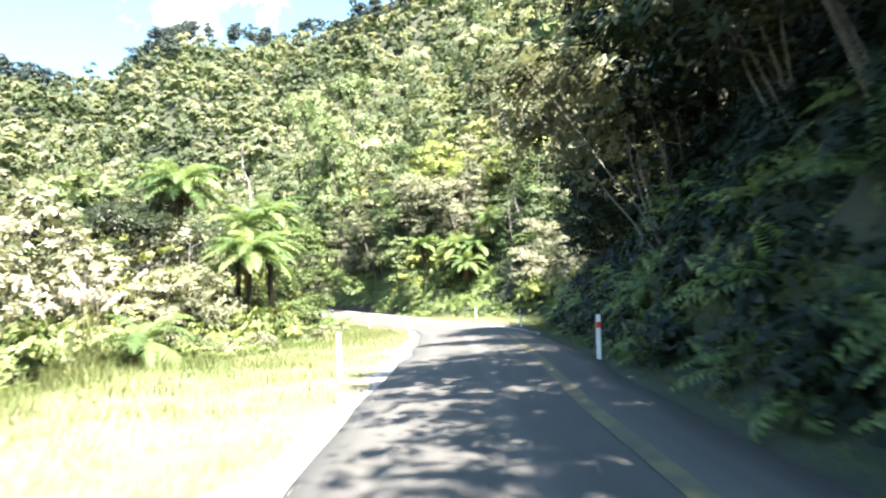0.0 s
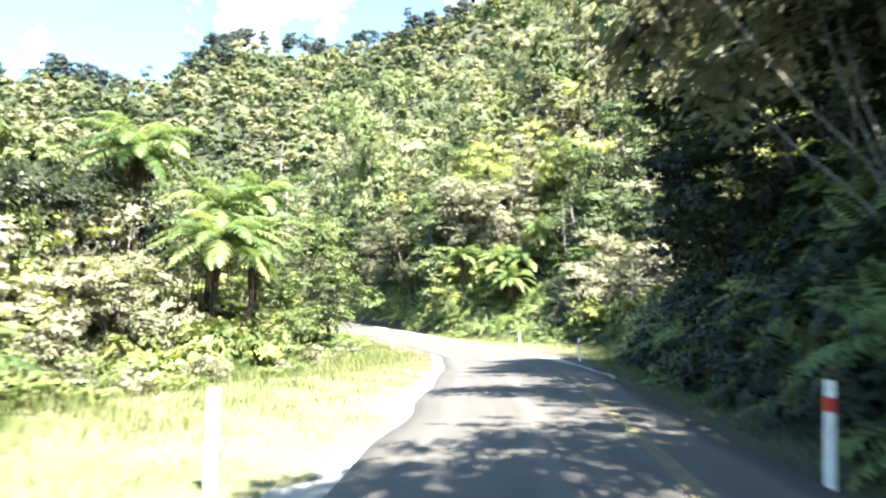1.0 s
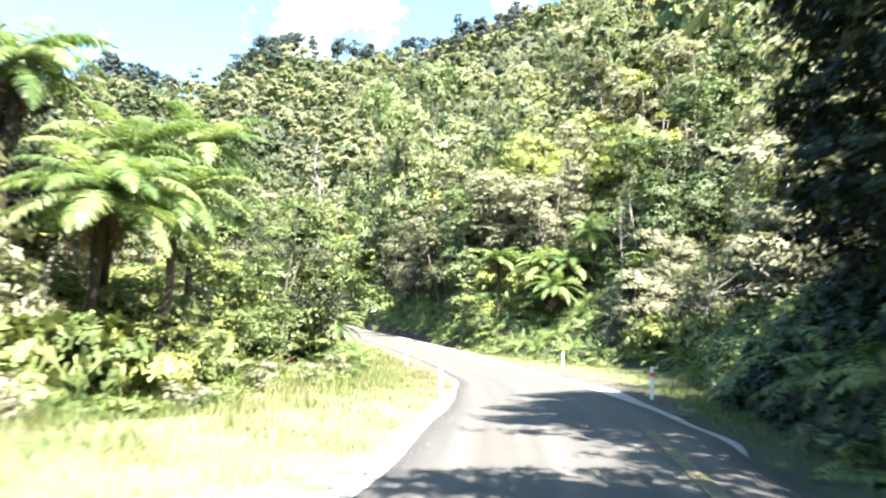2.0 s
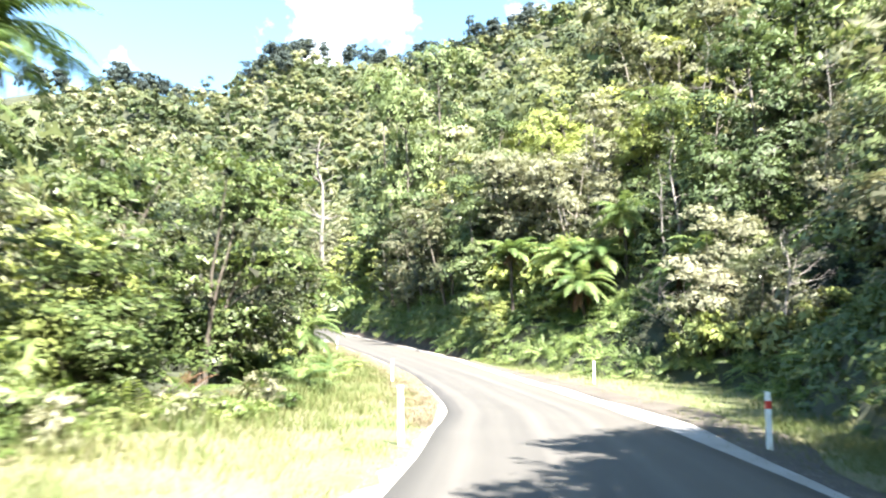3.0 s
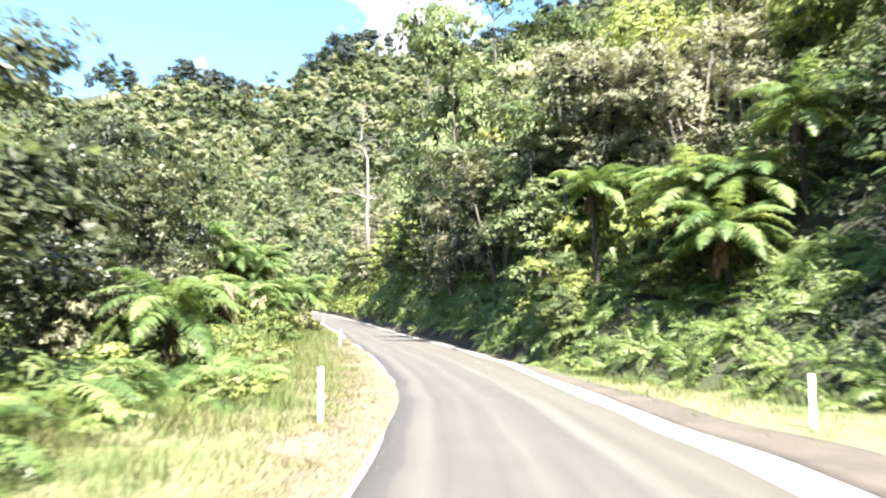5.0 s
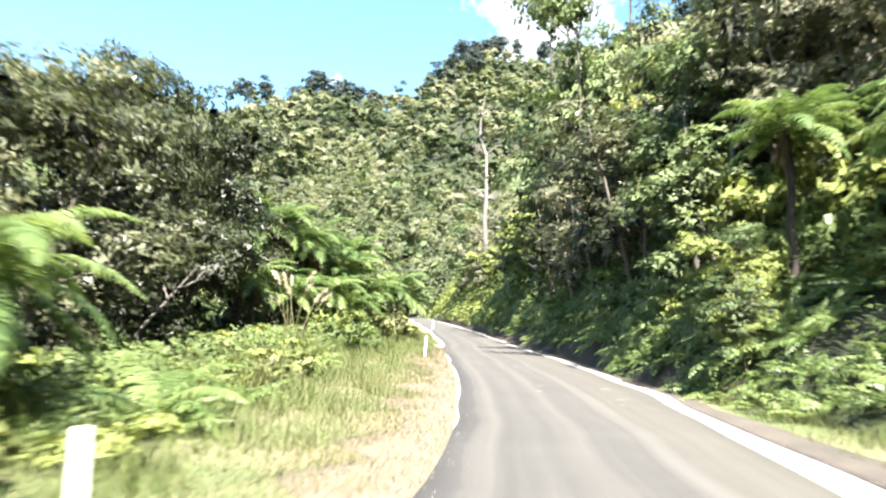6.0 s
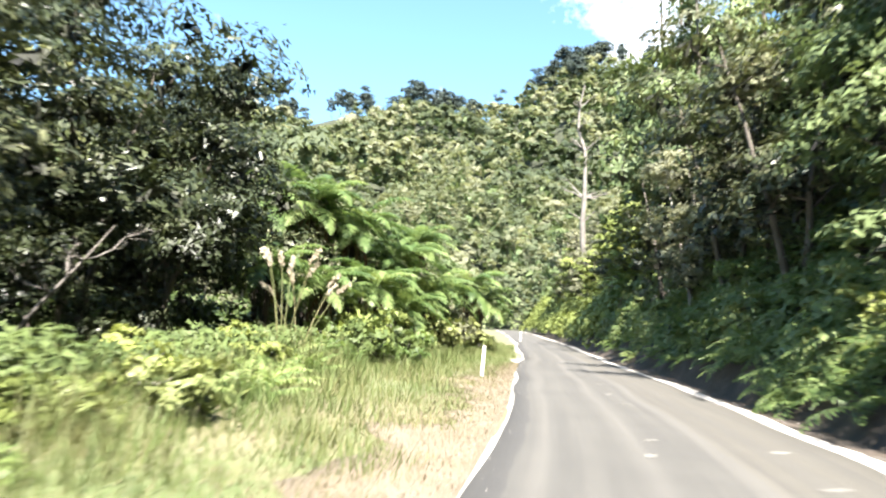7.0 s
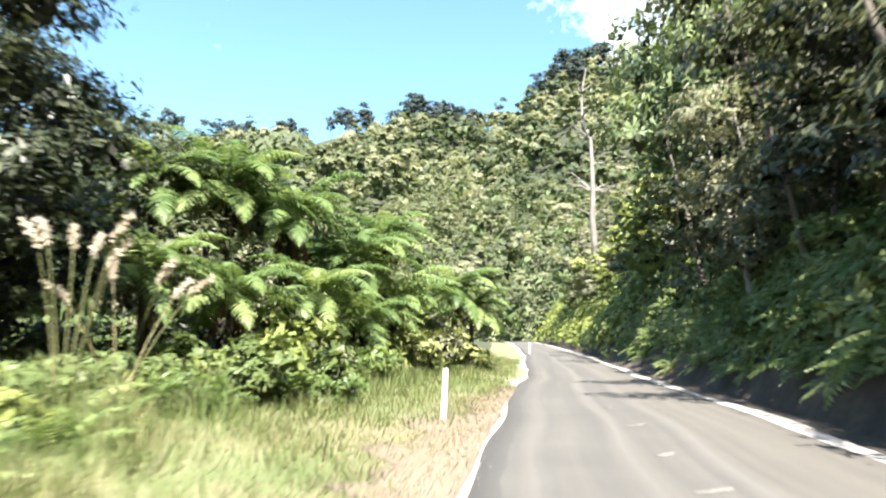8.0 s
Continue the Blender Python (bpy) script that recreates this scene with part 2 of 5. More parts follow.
def asphalt_material():
    m, t, b = mat_start("chip_seal")
    p = world_pos(t)
    uv = t.nodes.new("ShaderNodeTexCoord").outputs["UV"]
    sep = t.nodes.new("ShaderNodeSeparateXYZ")
    t.links.new(uv, sep.inputs[0])
    grain, blotch = tex_noise(t, 60.0, 3, 0.7, p), tex_noise(t, 0.7, 4, 0.6, p)
    wob = mathn(t, "MULTIPLY", mathn(t, "SUBTRACT", tex_noise(t, 0.04, 2, 0.5, p), 0.5), 0.25)
    u = mathn(t, "ADD", sep.outputs["X"], wob)
    # streaks drawn out along the road
    along = t.nodes.new("ShaderNodeMapping")
    along.inputs["Scale"].default_value = (2.6, 0.05, 1.0)
    t.links.new(uv, along.inputs["Vector"])
    streak = tex_noise(t, 1.0, 5, 0.62, along.outputs["Vector"])
    tone = mathn(t, "ADD", mathn(t, "MULTIPLY", grain, 0.45), mathn(t, "ADD", mathn(t, "MULTIPLY", blotch, 0.22), mathn(t, "MULTIPLY", streak, 0.45)))
    base = ramp(t, tone, [(0.3, (0.029, 0.028, 0.026)), (0.55, (0.049, 0.047, 0.042)), (0.85, (0.080, 0.076, 0.066))])
    # olive dust on the outer lane
    dusty = mathn(t, "MULTIPLY", mathn(t, "GREATER_THAN", u, 3.3), mathn(t, "MULTIPLY", streak, 0.55))
    base = mixc(t, dusty, base, (0.070, 0.062, 0.046))
    # polished and dusty wheel tracks, metres from the left edge
    track = None
    for at, wide, much in ((0.70, 0.22, 0.45), (2.05, 0.24, 0.62), (3.22, 0.28, 0.6), (4.05, 0.22, 0.3)):
        dd = mathn(t, "DIVIDE", mathn(t, "ABSOLUTE", mathn(t, "SUBTRACT", u, at)), wide)
        g = mathn(t, "MULTIPLY", mathn(t, "MAXIMUM", mathn(t, "SUBTRACT", 1.0, dd), 0.0), much)
        track = g if track is None else mathn(t, "MAXIMUM", track, g)
    worn = mathn(t, "MULTIPLY", track, mathn(t, "ADD", mathn(t, "MULTIPLY", streak, 0.7), 0.12))
    col = mixc(t, worn, base, (0.108, 0.102, 0.090))
    # a later, darker strip of seal along the left edge of the bend
    bend = t.nodes.new("ShaderNodeMapRange")
    bend.inputs["From Min"].default_value, bend.inputs["From Max"].default_value = 44.0, 56.0
    t.links.new(sep.outputs["Y"], bend.inputs["Value"])
    edge = mathn(t, "LESS_THAN", mathn(t, "ADD", sep.outputs["X"], mathn(t, "MULTIPLY", blotch, 0.35)), 0.55)
    col = mixc(t, mathn(t, "MULTIPLY", mathn(t, "MULTIPLY", edge, bend.outputs["Result"]), 0.4), col, (0.028, 0.027, 0.027))
    t.links.new(col, b.inputs["Base Color"])
    b.inputs["Roughness"].default_value = 0.8
    bumped(t, b, grain, 0.5, 0.01)
    return m


MAT_ASPHALT = asphalt_material()


def paint_material(name, a, b_, rough=0.5, fine=14.0):
    m, t, b = mat_start(name)
    tc = t.nodes.new("ShaderNodeTexCoord").outputs["Object"]
    f = mathn(t, "ADD", mathn(t, "MULTIPLY", tex_noise(t, fine, 5, 0.65, tc), 0.6), mathn(t, "MULTIPLY", tex_noise(t, 2.5, 3, 0.5, tc), 0.4))
    t.links.new(ramp(t, f, [(0.35, a), (0.6, b_)]), b.inputs["Base Color"])
    b.inputs["Roughness"].default_value = rough
    return m


MAT_WHITE = paint_material("white_paint", (0.62, 0.60, 0.55), (0.82, 0.81, 0.78))
MAT_WORNWHITE = paint_material("worn_white", (0.070, 0.067, 0.060), (0.150, 0.144, 0.128), 0.8, 9.0)
MAT_RED = paint_material("red_band", (0.42, 0.035, 0.025), (0.58, 0.05, 0.035), 0.35)
MAT_REFLECT = paint_material("reflector", (0.70, 0.70, 0.68), (0.85, 0.85, 0.83), 0.15)
MAT_YELLOW = paint_material("worn_yellow_line", (0.054, 0.051, 0.044), (0.125, 0.108, 0.048), 0.75, 2.0)


# ---------------------------------------------------------------- mesh helpers
def mesh_from(name, verts, faces, material, smooth=False):
    """A mesh from arrays: verts (n, 3), faces (m, k)."""
    verts, faces = np.asarray(verts, np.float32), np.asarray(faces, np.int32)
    me = bpy.data.meshes.new(name)
    k = faces.shape[1]
    me.vertices.add(len(verts))
    me.vertices.foreach_set("co", verts.ravel())
    me.loops.add(faces.size)
    me.loops.foreach_set("vertex_index", faces.ravel())
    me.polygons.add(len(faces))
    me.polygons.foreach_set("loop_start", np.arange(0, faces.size, k, dtype=np.int32))
    me.polygons.foreach_set("use_smooth", np.full(len(faces), smooth))
    me.update(calc_edges=True)
    if material is not None:
        me.materials.append(material)
    return me


def part_mesh(name, me, parent=None, m=None, label=""):
    ob = new(name, me)
    if parent is not None:
        ob.parent = parent
    if m is not None:
        ob.matrix_basis = m
    return tagged(ob, label)


def join(*pieces):
    """Arrays of several (verts, faces) with the same face size as one."""
    vs, fs, n = [], [], 0
    for v, f in pieces:
        vs.append(v)
        fs.append(np.asarray(f) + n)
        n += len(v)
    return np.concatenate(vs), np.concatenate(fs)


def tube(points, radii, sides=7):
    """A tapering tube of quads along points."""
    pts = np.asarray(points, float)
    tang = np.gradient(pts, axis=0)
    tang /= np.linalg.norm(tang, axis=1)[:, None] + 1e-9
    ref = np.array([0.31, 0.95, 0.05])
    a = np.cross(tang, ref)
    a /= np.linalg.norm(a, axis=1)[:, None] + 1e-9
    b = np.cross(tang, a)
    ang = np.linspace(0, 2 * np.pi, sides, endpoint=False)
    ring = pts[:, None] + np.asarray(radii)[:, None, None] * (np.cos(ang)[None, :, None] * a[:, None] + np.sin(ang)[None, :, None] * b[:, None])
    v = ring.reshape(-1, 3)
    f = []
    for i in range(len(pts) - 1):
        for j in range(sides):
            k = (j + 1) % sides
            f.append((i * sides + j, i * sides + k, (i + 1) * sides + k, (i + 1) * sides + j))
    return v, np.array(f)


def unit(v):
    return v / (np.linalg.norm(v, axis=-1, keepdims=True) + 1e-9)


def leaves(rng, centres, normals, size, longer=1.9, spread=0.45):
    """One pointed leaf on each centre, facing its normal."""
    n = len(centres)
    nrm = unit(normals)
    side = unit(np.cross(nrm, unit(rng.normal(size=(n, 3)))))
    lon = np.cross(nrm, side)
    s = size * rng.uniform(1 - spread, 1 + spread, (n, 1))
    c = centres
    v = np.stack([c - lon * s * longer * 0.5 - side * s * 0.42, c - lon * s * longer * 0.5 + side * s * 0.42, c + lon * s * longer * 0.5 - nrm * s * 0.15], 1).reshape(-1, 3)
    f = np.arange(3 * n).reshape(-1, 3)
    return v, f


def soften(me, normals):
    """Leaves that catch the light as the rounded clump they belong to."""
    me.polygons.foreach_set("use_smooth", np.ones(len(me.polygons), bool))
    me.normals_split_custom_set_from_vertices(unit(normals))
    return me


def blob_leaves(rng, blobs, count, size, up=0.40, rough=0.42, lower=-0.35, soft=None, tuft=12):
    """Leaves in small tufts over the skins of ellipsoid clumps: blobs are rows of x, y, z, rx, ry, rz."""
    blobs = np.asarray(blobs, float)
    area = (blobs[:, 3] * blobs[:, 4] + blobs[:, 3] * blobs[:, 5] + blobs[:, 4] * blobs[:, 5])
    heads = max(count // tuft, 1)
    pick = rng.choice(len(blobs), heads, p=area / area.sum())
    d = unit(rng.normal(size=(heads, 3)))
    d[:, 2] = np.where(d[:, 2] < lower, -d[:, 2] * 0.5, d[:, 2])
    d = unit(d)
    r = rng.uniform(0.72, 1.12, (heads, 1)) ** 0.6
    c = blobs[pick, :3] + d * blobs[pick, 3:] * r
    own = np.arange(count) % heads
    off = rng.normal(size=(count, 3)) * np.array([1.0, 1.0, 0.4])
    wide = np.sqrt(blobs[pick, 3] * blobs[pick, 4])[own, None] * 0.17
    c, dd, away = c[own] + off * wide, d[own], unit(c - blobs[:, :3].mean(0))[own]
    nrm = dd + 0.35 * unit(off) + np.array([0, 0, up]) + rng.normal(size=(count, 3)) * rough
    if soft is None:
        return leaves(rng, c, nrm, size)
    even = unit(dd * 0.8 + 0.4 * away + 0.35 * unit(off) + np.array([0, 0, up])) + rng.normal(size=(count, 3)) * soft
    return (*leaves(rng, c, nrm, size), np.repeat(unit(even), 3, 0))


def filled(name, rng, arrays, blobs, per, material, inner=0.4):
    """A crown mesh: leaves outside, and within each clump near-black filler leaves that block the light and paint the
    gaps as shade.
    """
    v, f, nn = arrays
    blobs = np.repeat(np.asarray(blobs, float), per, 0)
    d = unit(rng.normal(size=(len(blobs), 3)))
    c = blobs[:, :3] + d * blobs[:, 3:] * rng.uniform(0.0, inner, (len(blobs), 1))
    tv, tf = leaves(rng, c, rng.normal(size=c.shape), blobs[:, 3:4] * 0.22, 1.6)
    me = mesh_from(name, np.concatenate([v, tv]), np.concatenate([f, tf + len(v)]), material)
    me.materials.append(MAT_CROWN_SHADE)
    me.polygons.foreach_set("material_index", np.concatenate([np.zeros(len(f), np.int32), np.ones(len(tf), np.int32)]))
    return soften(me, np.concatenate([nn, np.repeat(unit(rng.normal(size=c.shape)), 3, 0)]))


# ---------------------------------------------------------------- the lie of the land
def smooth_curve(ys, vs, step=0.5, width=9):
    g = np.arange(ys[0], ys[-1] + step, step)
    v = np.interp(g, ys, vs)
    k = np.ones(width) / width
    for _ in range(3):
        v = np.convolve(np.pad(v, width // 2, mode="reflect", reflect_type="odd"), k, mode="valid")
    return g, v


LEFT_Y = [-300, 0, 12, 20, 33, 44, 54, 68, 74, 79.5, 85.6, 92, 108, 140, 165, 190, 215, 240]
LEFT_X = [-3.5, -1.7, -1.45, -1.3, -1.1, -1.55, -2.65, -5.85, -7.9, -10.1, -12.55, -15.5, -22.3, -37.4, -49.8, -62.6, -76.5, -91]
RIGHT_Y = [-300, 0, 9, 17, 31, 38, 44, 48, 52, 62.7, 70, 79, 86, 94, 108, 140, 165, 190, 215, 240]
RIGHT_X = [1.0, 2.6, 2.9, 3.3, 3.9, 3.85, 3.4, 2.9, 2.35, 0.4, -1.8, -4.5, -7.1, -10.7, -17.2, -32.2, -44.6, -57.4, -71.3, -86]
RISE_Y = [-300, 0, 10, 20, 35, 40, 55, 60, 65, 70, 74, 79, 92, 108, 165, 215, 240]
RISE_Z = [-2.0, 0.03, 0.06, 0.05, -0.07, -0.15, -0.29, -0.26, -0.21, -0.13, 0.0, 0.19, 0.84, 1.55, 4.6, 7.5, 8.0]
FOOT_Y = [-300, 0, 6, 16, 33, 45, 54, 62, 66, 69, 75, 81, 86, 104, 114, 140, 163, 190, 215, 240]
FOOT_X = [2.4, 3.4, 3.6, 4.0, 5.2, 6.2, 8.0, 9.3, 7.6, 4.4, 0.6, -3.7, -5.9, -14.0, -18.8, -30.8, -42.2, -56, -69.9, -84.5]
BUSH_Y = [-300, 0, 14, 22, 33, 45, 53, 59, 66, 72, 80, 88, 95, 108, 135, 165, 190, 215, 240]
BUSH_X = [-24, -15, -11.5, -9.3, -9.0, -7.8, -7.2, -8.6, -10.2, -13.2, -16.6, -20.5, -23.5, -27.0, -38.5, -53, -66, -80, -95]
_L, _R, _Z, _F, _B = (smooth_curve(a, b) for a, b in ((LEFT_Y, LEFT_X), (RIGHT_Y, RIGHT_X), (RISE_Y, RISE_Z), (FOOT_Y, FOOT_X), (BUSH_Y, BUSH_X)))


def left_edge(y):
    return np.interp(y, *_L)


def right_edge(y):
    return np.interp(y, *_R)


def rise(y):
    return np.interp(y, *_Z)


def bank_foot(y):
    return np.interp(y, *_F)


def bush_line(y):
    return np.interp(y, *_B)


def swell(x, y, scale, seed, terms=9):
    """A smooth random height of about -1 to 1."""
    r = np.random.default_rng(seed)
    out = 0
    for _ in range(terms):
        a, k, p = r.uniform(0, 6.283), r.uniform(0.6, 1.7) / scale, r.uniform(0, 6.283)
        out = out + np.sin((x * math.cos(a) + y * math.sin(a)) * k * 6.283 + p)
    return out / terms ** 0.5 * 0.8


HEAD = 215.0


def height(x, y):
    """The ground's height: level beside the road, a cut bank and hillside on its right, a rising valley side on its left, and hills round the valley's head."""
    x, y = np.asarray(x, float), np.asarray(y, float)
    yy = np.minimum(y, HEAD)
    foot, bush = bank_foot(yy), bush_line(yy)
    dy = np.maximum(y - HEAD, 0)
    lean = np.where(y > 60, 0.91, 1.0)
    mid = (left_edge(yy) + right_edge(yy)) / 2
    dx = (x - mid) * lean
    rho = np.hypot(dx, dy) + 1e-6
    w = 0.5 - 0.5 * dx / rho
    floor_l, floor_r = (mid - bush) * lean + 16.0, (foot - mid) * lean
    q = rho - (floor_r + (floor_l - floor_r) * w)
    q = np.maximum(q, 0)
    right = 1 - w
    steep = np.interp(y, [30, 44, 80, 89], [1.25, 0.7, 0.75, 1.5])
    bank = np.where(y > 83, np.minimum(q, 0.35) * 2.1, np.minimum(q, 0.7) ** 2 / 0.7 * 0.9) + np.clip(q - 0.35, 0, 4) * steep + np.maximum(q - 4.35, 0) * 0.80
    side = np.maximum(q - 8, 0) * 0.36
    head = np.maximum(q - 4, 0) * (0.54 + 0.16 * right)
    tall = np.where(dy > 0, np.minimum(dy / 60, 1), 0)
    h = bank * right + side * w
    h = h * (1 - tall) + head * tall
    brow = np.interp(np.degrees(np.arctan2(-x, y - 60)), [-20, 0, 14, 22, 26, 29, 33, 38, 50, 62, 80], [1.3, 1.22, 1.12, 1.10, 0.93, 0.90, 0.98, 0.88, 0.83, 0.74, 0.7])
    h = h * (1 + (brow - 1) * np.clip((q - 40) / 150, 0, 1))
    cap = 165.0 * brow + 14 * swell(x, y, 260, 5)
    h = np.where(h > cap * 0.8, cap * 0.8 + (1 - np.exp(-(h - cap * 0.8) / (cap * 0.35))) * cap * 0.35, h)
    h = h - 9.0 * np.clip((q - 60) / 120, 0, 1)
    h = h + swell(x, y, 70, 8) * np.clip(q / 60, 0, 1) * 7 + swell(x, y, 14, 9) * np.clip(q / 10, 0, 1) * 0.7
    h = h + right * np.clip(q / 1.5, 0, 1) * np.clip((q + 4) / 4, 0, 1) * swell(x, y, 4.5, 11) * 0.38
    verge = np.clip((left_edge(yy) - 1.0 - x) / 6, 0, 1) * (0.15 + 0.22 * swell(x, y, 9, 3)) * (y < HEAD)
    return rise(yy) + h + verge * (q <= 0) - 0.03


# ---------------------------------------------------------------- ground, road, shoulders
def build_ground():
    ys = np.concatenate([np.linspace(-400, -30, 24)[:-1], np.arange(-30, 125, 1.0), np.arange(125, 240, 3.0), np.arange(240, 620, 9), np.linspace(620, 3000, 26)])
    near = np.concatenate([np.arange(-30, -12, 1.0), np.arange(-12, 13, 0.55), np.arange(13, 26, 1.0)])
    far_l, far_r = -30 - np.cumsum(np.linspace(1.0, 60, 62)), 26 + np.cumsum(np.linspace(0.8, 60, 62))
    ds = np.concatenate([far_l[::-1], near, far_r])
    Y, D = np.meshgrid(ys, ds, indexing="ij")
    yc = np.minimum(Y, HEAD)
    X = (left_edge(yc) + right_edge(yc)) / 2 + D
    Z = height(X, Y)
    # the bed of the road lies under the seal
    bed = (X > left_edge(yc) + 0.15) & (X < right_edge(yc) - 0.15) & (Y < 235)
    Z = np.where(bed, Z - 0.12, Z)
    ny, nd = X.shape
    idx = np.arange(ny * nd).reshape(ny, nd)
    f = np.stack([idx[:-1, :-1], idx[:-1, 1:], idx[1:, 1:], idx[1:, :-1]], -1).reshape(-1, 4)
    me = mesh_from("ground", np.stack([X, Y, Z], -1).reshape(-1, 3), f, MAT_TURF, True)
    me.materials.append(MAT_LITTER_SHADE)
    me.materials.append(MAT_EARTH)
    me.materials.append(MAT_HILLSHADE)
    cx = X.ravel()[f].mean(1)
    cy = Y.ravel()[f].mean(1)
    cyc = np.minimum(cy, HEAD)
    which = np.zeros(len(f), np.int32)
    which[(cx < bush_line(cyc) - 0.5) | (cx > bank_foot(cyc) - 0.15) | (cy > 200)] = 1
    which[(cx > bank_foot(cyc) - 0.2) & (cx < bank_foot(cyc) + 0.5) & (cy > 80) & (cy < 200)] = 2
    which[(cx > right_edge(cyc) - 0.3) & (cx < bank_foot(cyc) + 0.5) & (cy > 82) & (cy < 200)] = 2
    # the right verge takes the dark litter colour in place of shade
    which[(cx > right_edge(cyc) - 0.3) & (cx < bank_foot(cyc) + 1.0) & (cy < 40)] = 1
    # hills take the ground colour painted as shade between the crowns
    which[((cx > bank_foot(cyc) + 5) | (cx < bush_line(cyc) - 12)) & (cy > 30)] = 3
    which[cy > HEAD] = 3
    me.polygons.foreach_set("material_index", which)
    tagged(new("ground", me), "grassy verge, earth bank and forest floor of a valley", "ground", kind="structure")


def strip(name, ys, xa, xb, lift, material, label, category, across=2, thick=0.0, uv=False, crown=0.0):
    """A band over the land between two edges."""
    ys = np.asarray(ys)
    u = np.linspace(0, 1, across + 1)
    X = xa[:, None] + (xb - xa)[:, None] * u
    Y = np.repeat(ys[:, None], across + 1, 1)
    Z = rise(Y) + lift + crown * (1 - (2 * u - 1) ** 2)
    if thick:
        X = np.concatenate([X[:, :1], X, X[:, -1:]], 1)
        Y = np.concatenate([Y[:, :1], Y, Y[:, -1:]], 1)
        Z = np.concatenate([Z[:, :1] - thick, Z, Z[:, -1:] - thick], 1)
    ny, nx = X.shape
    idx = np.arange(ny * nx).reshape(ny, nx)
    f = np.stack([idx[:-1, :-1], idx[:-1, 1:], idx[1:, 1:], idx[1:, :-1]], -1).reshape(-1, 4)
    me = mesh_from(name, np.stack([X, Y, Z], -1).reshape(-1, 3), f, material, True)
    if uv:
        layer = me.uv_layers.new(name="across")
        lat = ((X - xa[:, None]) * 0.95).ravel()[f.ravel()]
        layer.data.foreach_set("uv", np.stack([lat, Y.ravel()[f.ravel()]], -1).astype(np.float32).ravel())
    return tagged(new(name, me), label, category, kind="structure")


def build_road():
    rng = np.random.default_rng(4)
    ys = np.arange(-120, 238, 0.5)
    jag = lambda a: np.convolve(rng.normal(size=len(ys) + 12), np.hanning(15)[1:-1] / 3.2, "valid") * a
    la, ra = left_edge(ys) + jag(0.10), right_edge(ys) + jag(0.08)
    strip("road", ys, la, ra, 0.0, MAT_ASPHALT, "narrow grey chip-sealed country road with worn wheel tracks", "road", 10, 0.1, True, 0.04)
    wl = np.interp(ys, [-200, 10, 30, 60, 80, 110, 240], [0.4, 0.5, 0.4, 0.25, 0.12, 0.3, 0.4]) + jag(0.3)
    wl = wl * rng.uniform(0.35, 1.5, len(ys))
    strip("gravel_shoulder_left", ys, la - np.maximum(wl, 0.06), la + 0.06, -0.012, MAT_GRAVEL, "pale loose gravel along the road's inner edge", "gravel", 4, 0.1)
    wr = np.interp(ys, [-200, 15, 30, 42, 50, 62, 72, 84, 240], [-0.2, -0.2, -0.1, 0.5, 1.05, 0.95, 0.75, 0.5, 0.45]) + jag(0.12)
    strip("gravel_shoulder_right", ys, ra - 0.06, ra + np.maximum(wr, 0.0), -0.012, MAT_GRAVEL, "pale gravel shoulder below the bank", "gravel", 4, 0.1)
    k = (ys > 38) & (ys < 84)
    inner = ra[k] + np.maximum(wr[k], 0.0) - 0.08
    dirt = np.clip(np.interp(ys[k], [38, 44, 56, 70, 78, 84], [0.1, 1.1, 1.6, 1.4, 0.9, 0.3]) + jag(0.25)[k], 0.05, None)
    strip("dirt_shoulder", ys[k], inner, np.maximum(inner + 0.1, np.minimum(inner + dirt, bank_foot(ys[k]) + 0.05)), -0.004, MAT_DIRT, "bare grey-brown dirt between the gravel and the bank", "ground", 4, 0.08)
    yd = ys[(ys > 47) & (ys < 100)]
    ld = left_edge(yd)
    wd = np.interp(yd, [47, 54, 66, 80, 90, 100], [0.0, 0.4, 1.0, 1.4, 1.5, 0.1]) + np.convolve(rng.normal(size=len(yd) + 2), np.ones(3) / 3, "valid") * 0.75
    strip("dry_verge", yd, ld - 0.2 - np.maximum(wd, 0.1), ld - 0.12, 0.006, MAT_DRYVERGE, "strip of bare tan soil and dead grass beside the seal", "ground", 4, 0.08)
    yl = np.arange(-40, 36, 0.5)
    xl = np.interp(yl, [-40, 9.8, 13, 18.6, 24.5, 30.4, 36], [1.2, 1.8, 1.95, 2.2, 2.4, 2.65, 2.85])
    strip("yellow_line", yl, xl - 0.11, xl + 0.11, 0.045, MAT_YELLOW, "worn yellow no-passing line", "road marking", 2)


def worn_mark(x, y, ln, wide, turn, seed):
    """What is left of a painted mark: a ragged pale patch on the seal."""
    rng = np.random.default_rng(seed)
    a = np.linspace(0, 2 * np.pi, 14, endpoint=False)
    r = rng.uniform(0.35, 1.15, 14)
    px, py = np.cos(a) * r * ln / 2, np.sin(a) * r * wide / 2
    X, Y = x + px * math.cos(turn) - py * math.sin(turn), y + px * math.sin(turn) + py * math.cos(turn)
    u = (X - left_edge(Y)) / (right_edge(Y) - left_edge(Y))
    Z = rise(Y) + 0.04 * (1 - (2 * u - 1) ** 2) + 0.006
    me = bpy.data.meshes.new("worn_mark")
    me.from_pydata(np.stack([X, Y, Z], 1).tolist(), [], [list(range(14))])
    me.materials.append(MAT_WORNWHITE)
    tagged(new("worn_mark", me), "ragged pale patch of worn paint on the seal", "road marking", "worn marks on the road")


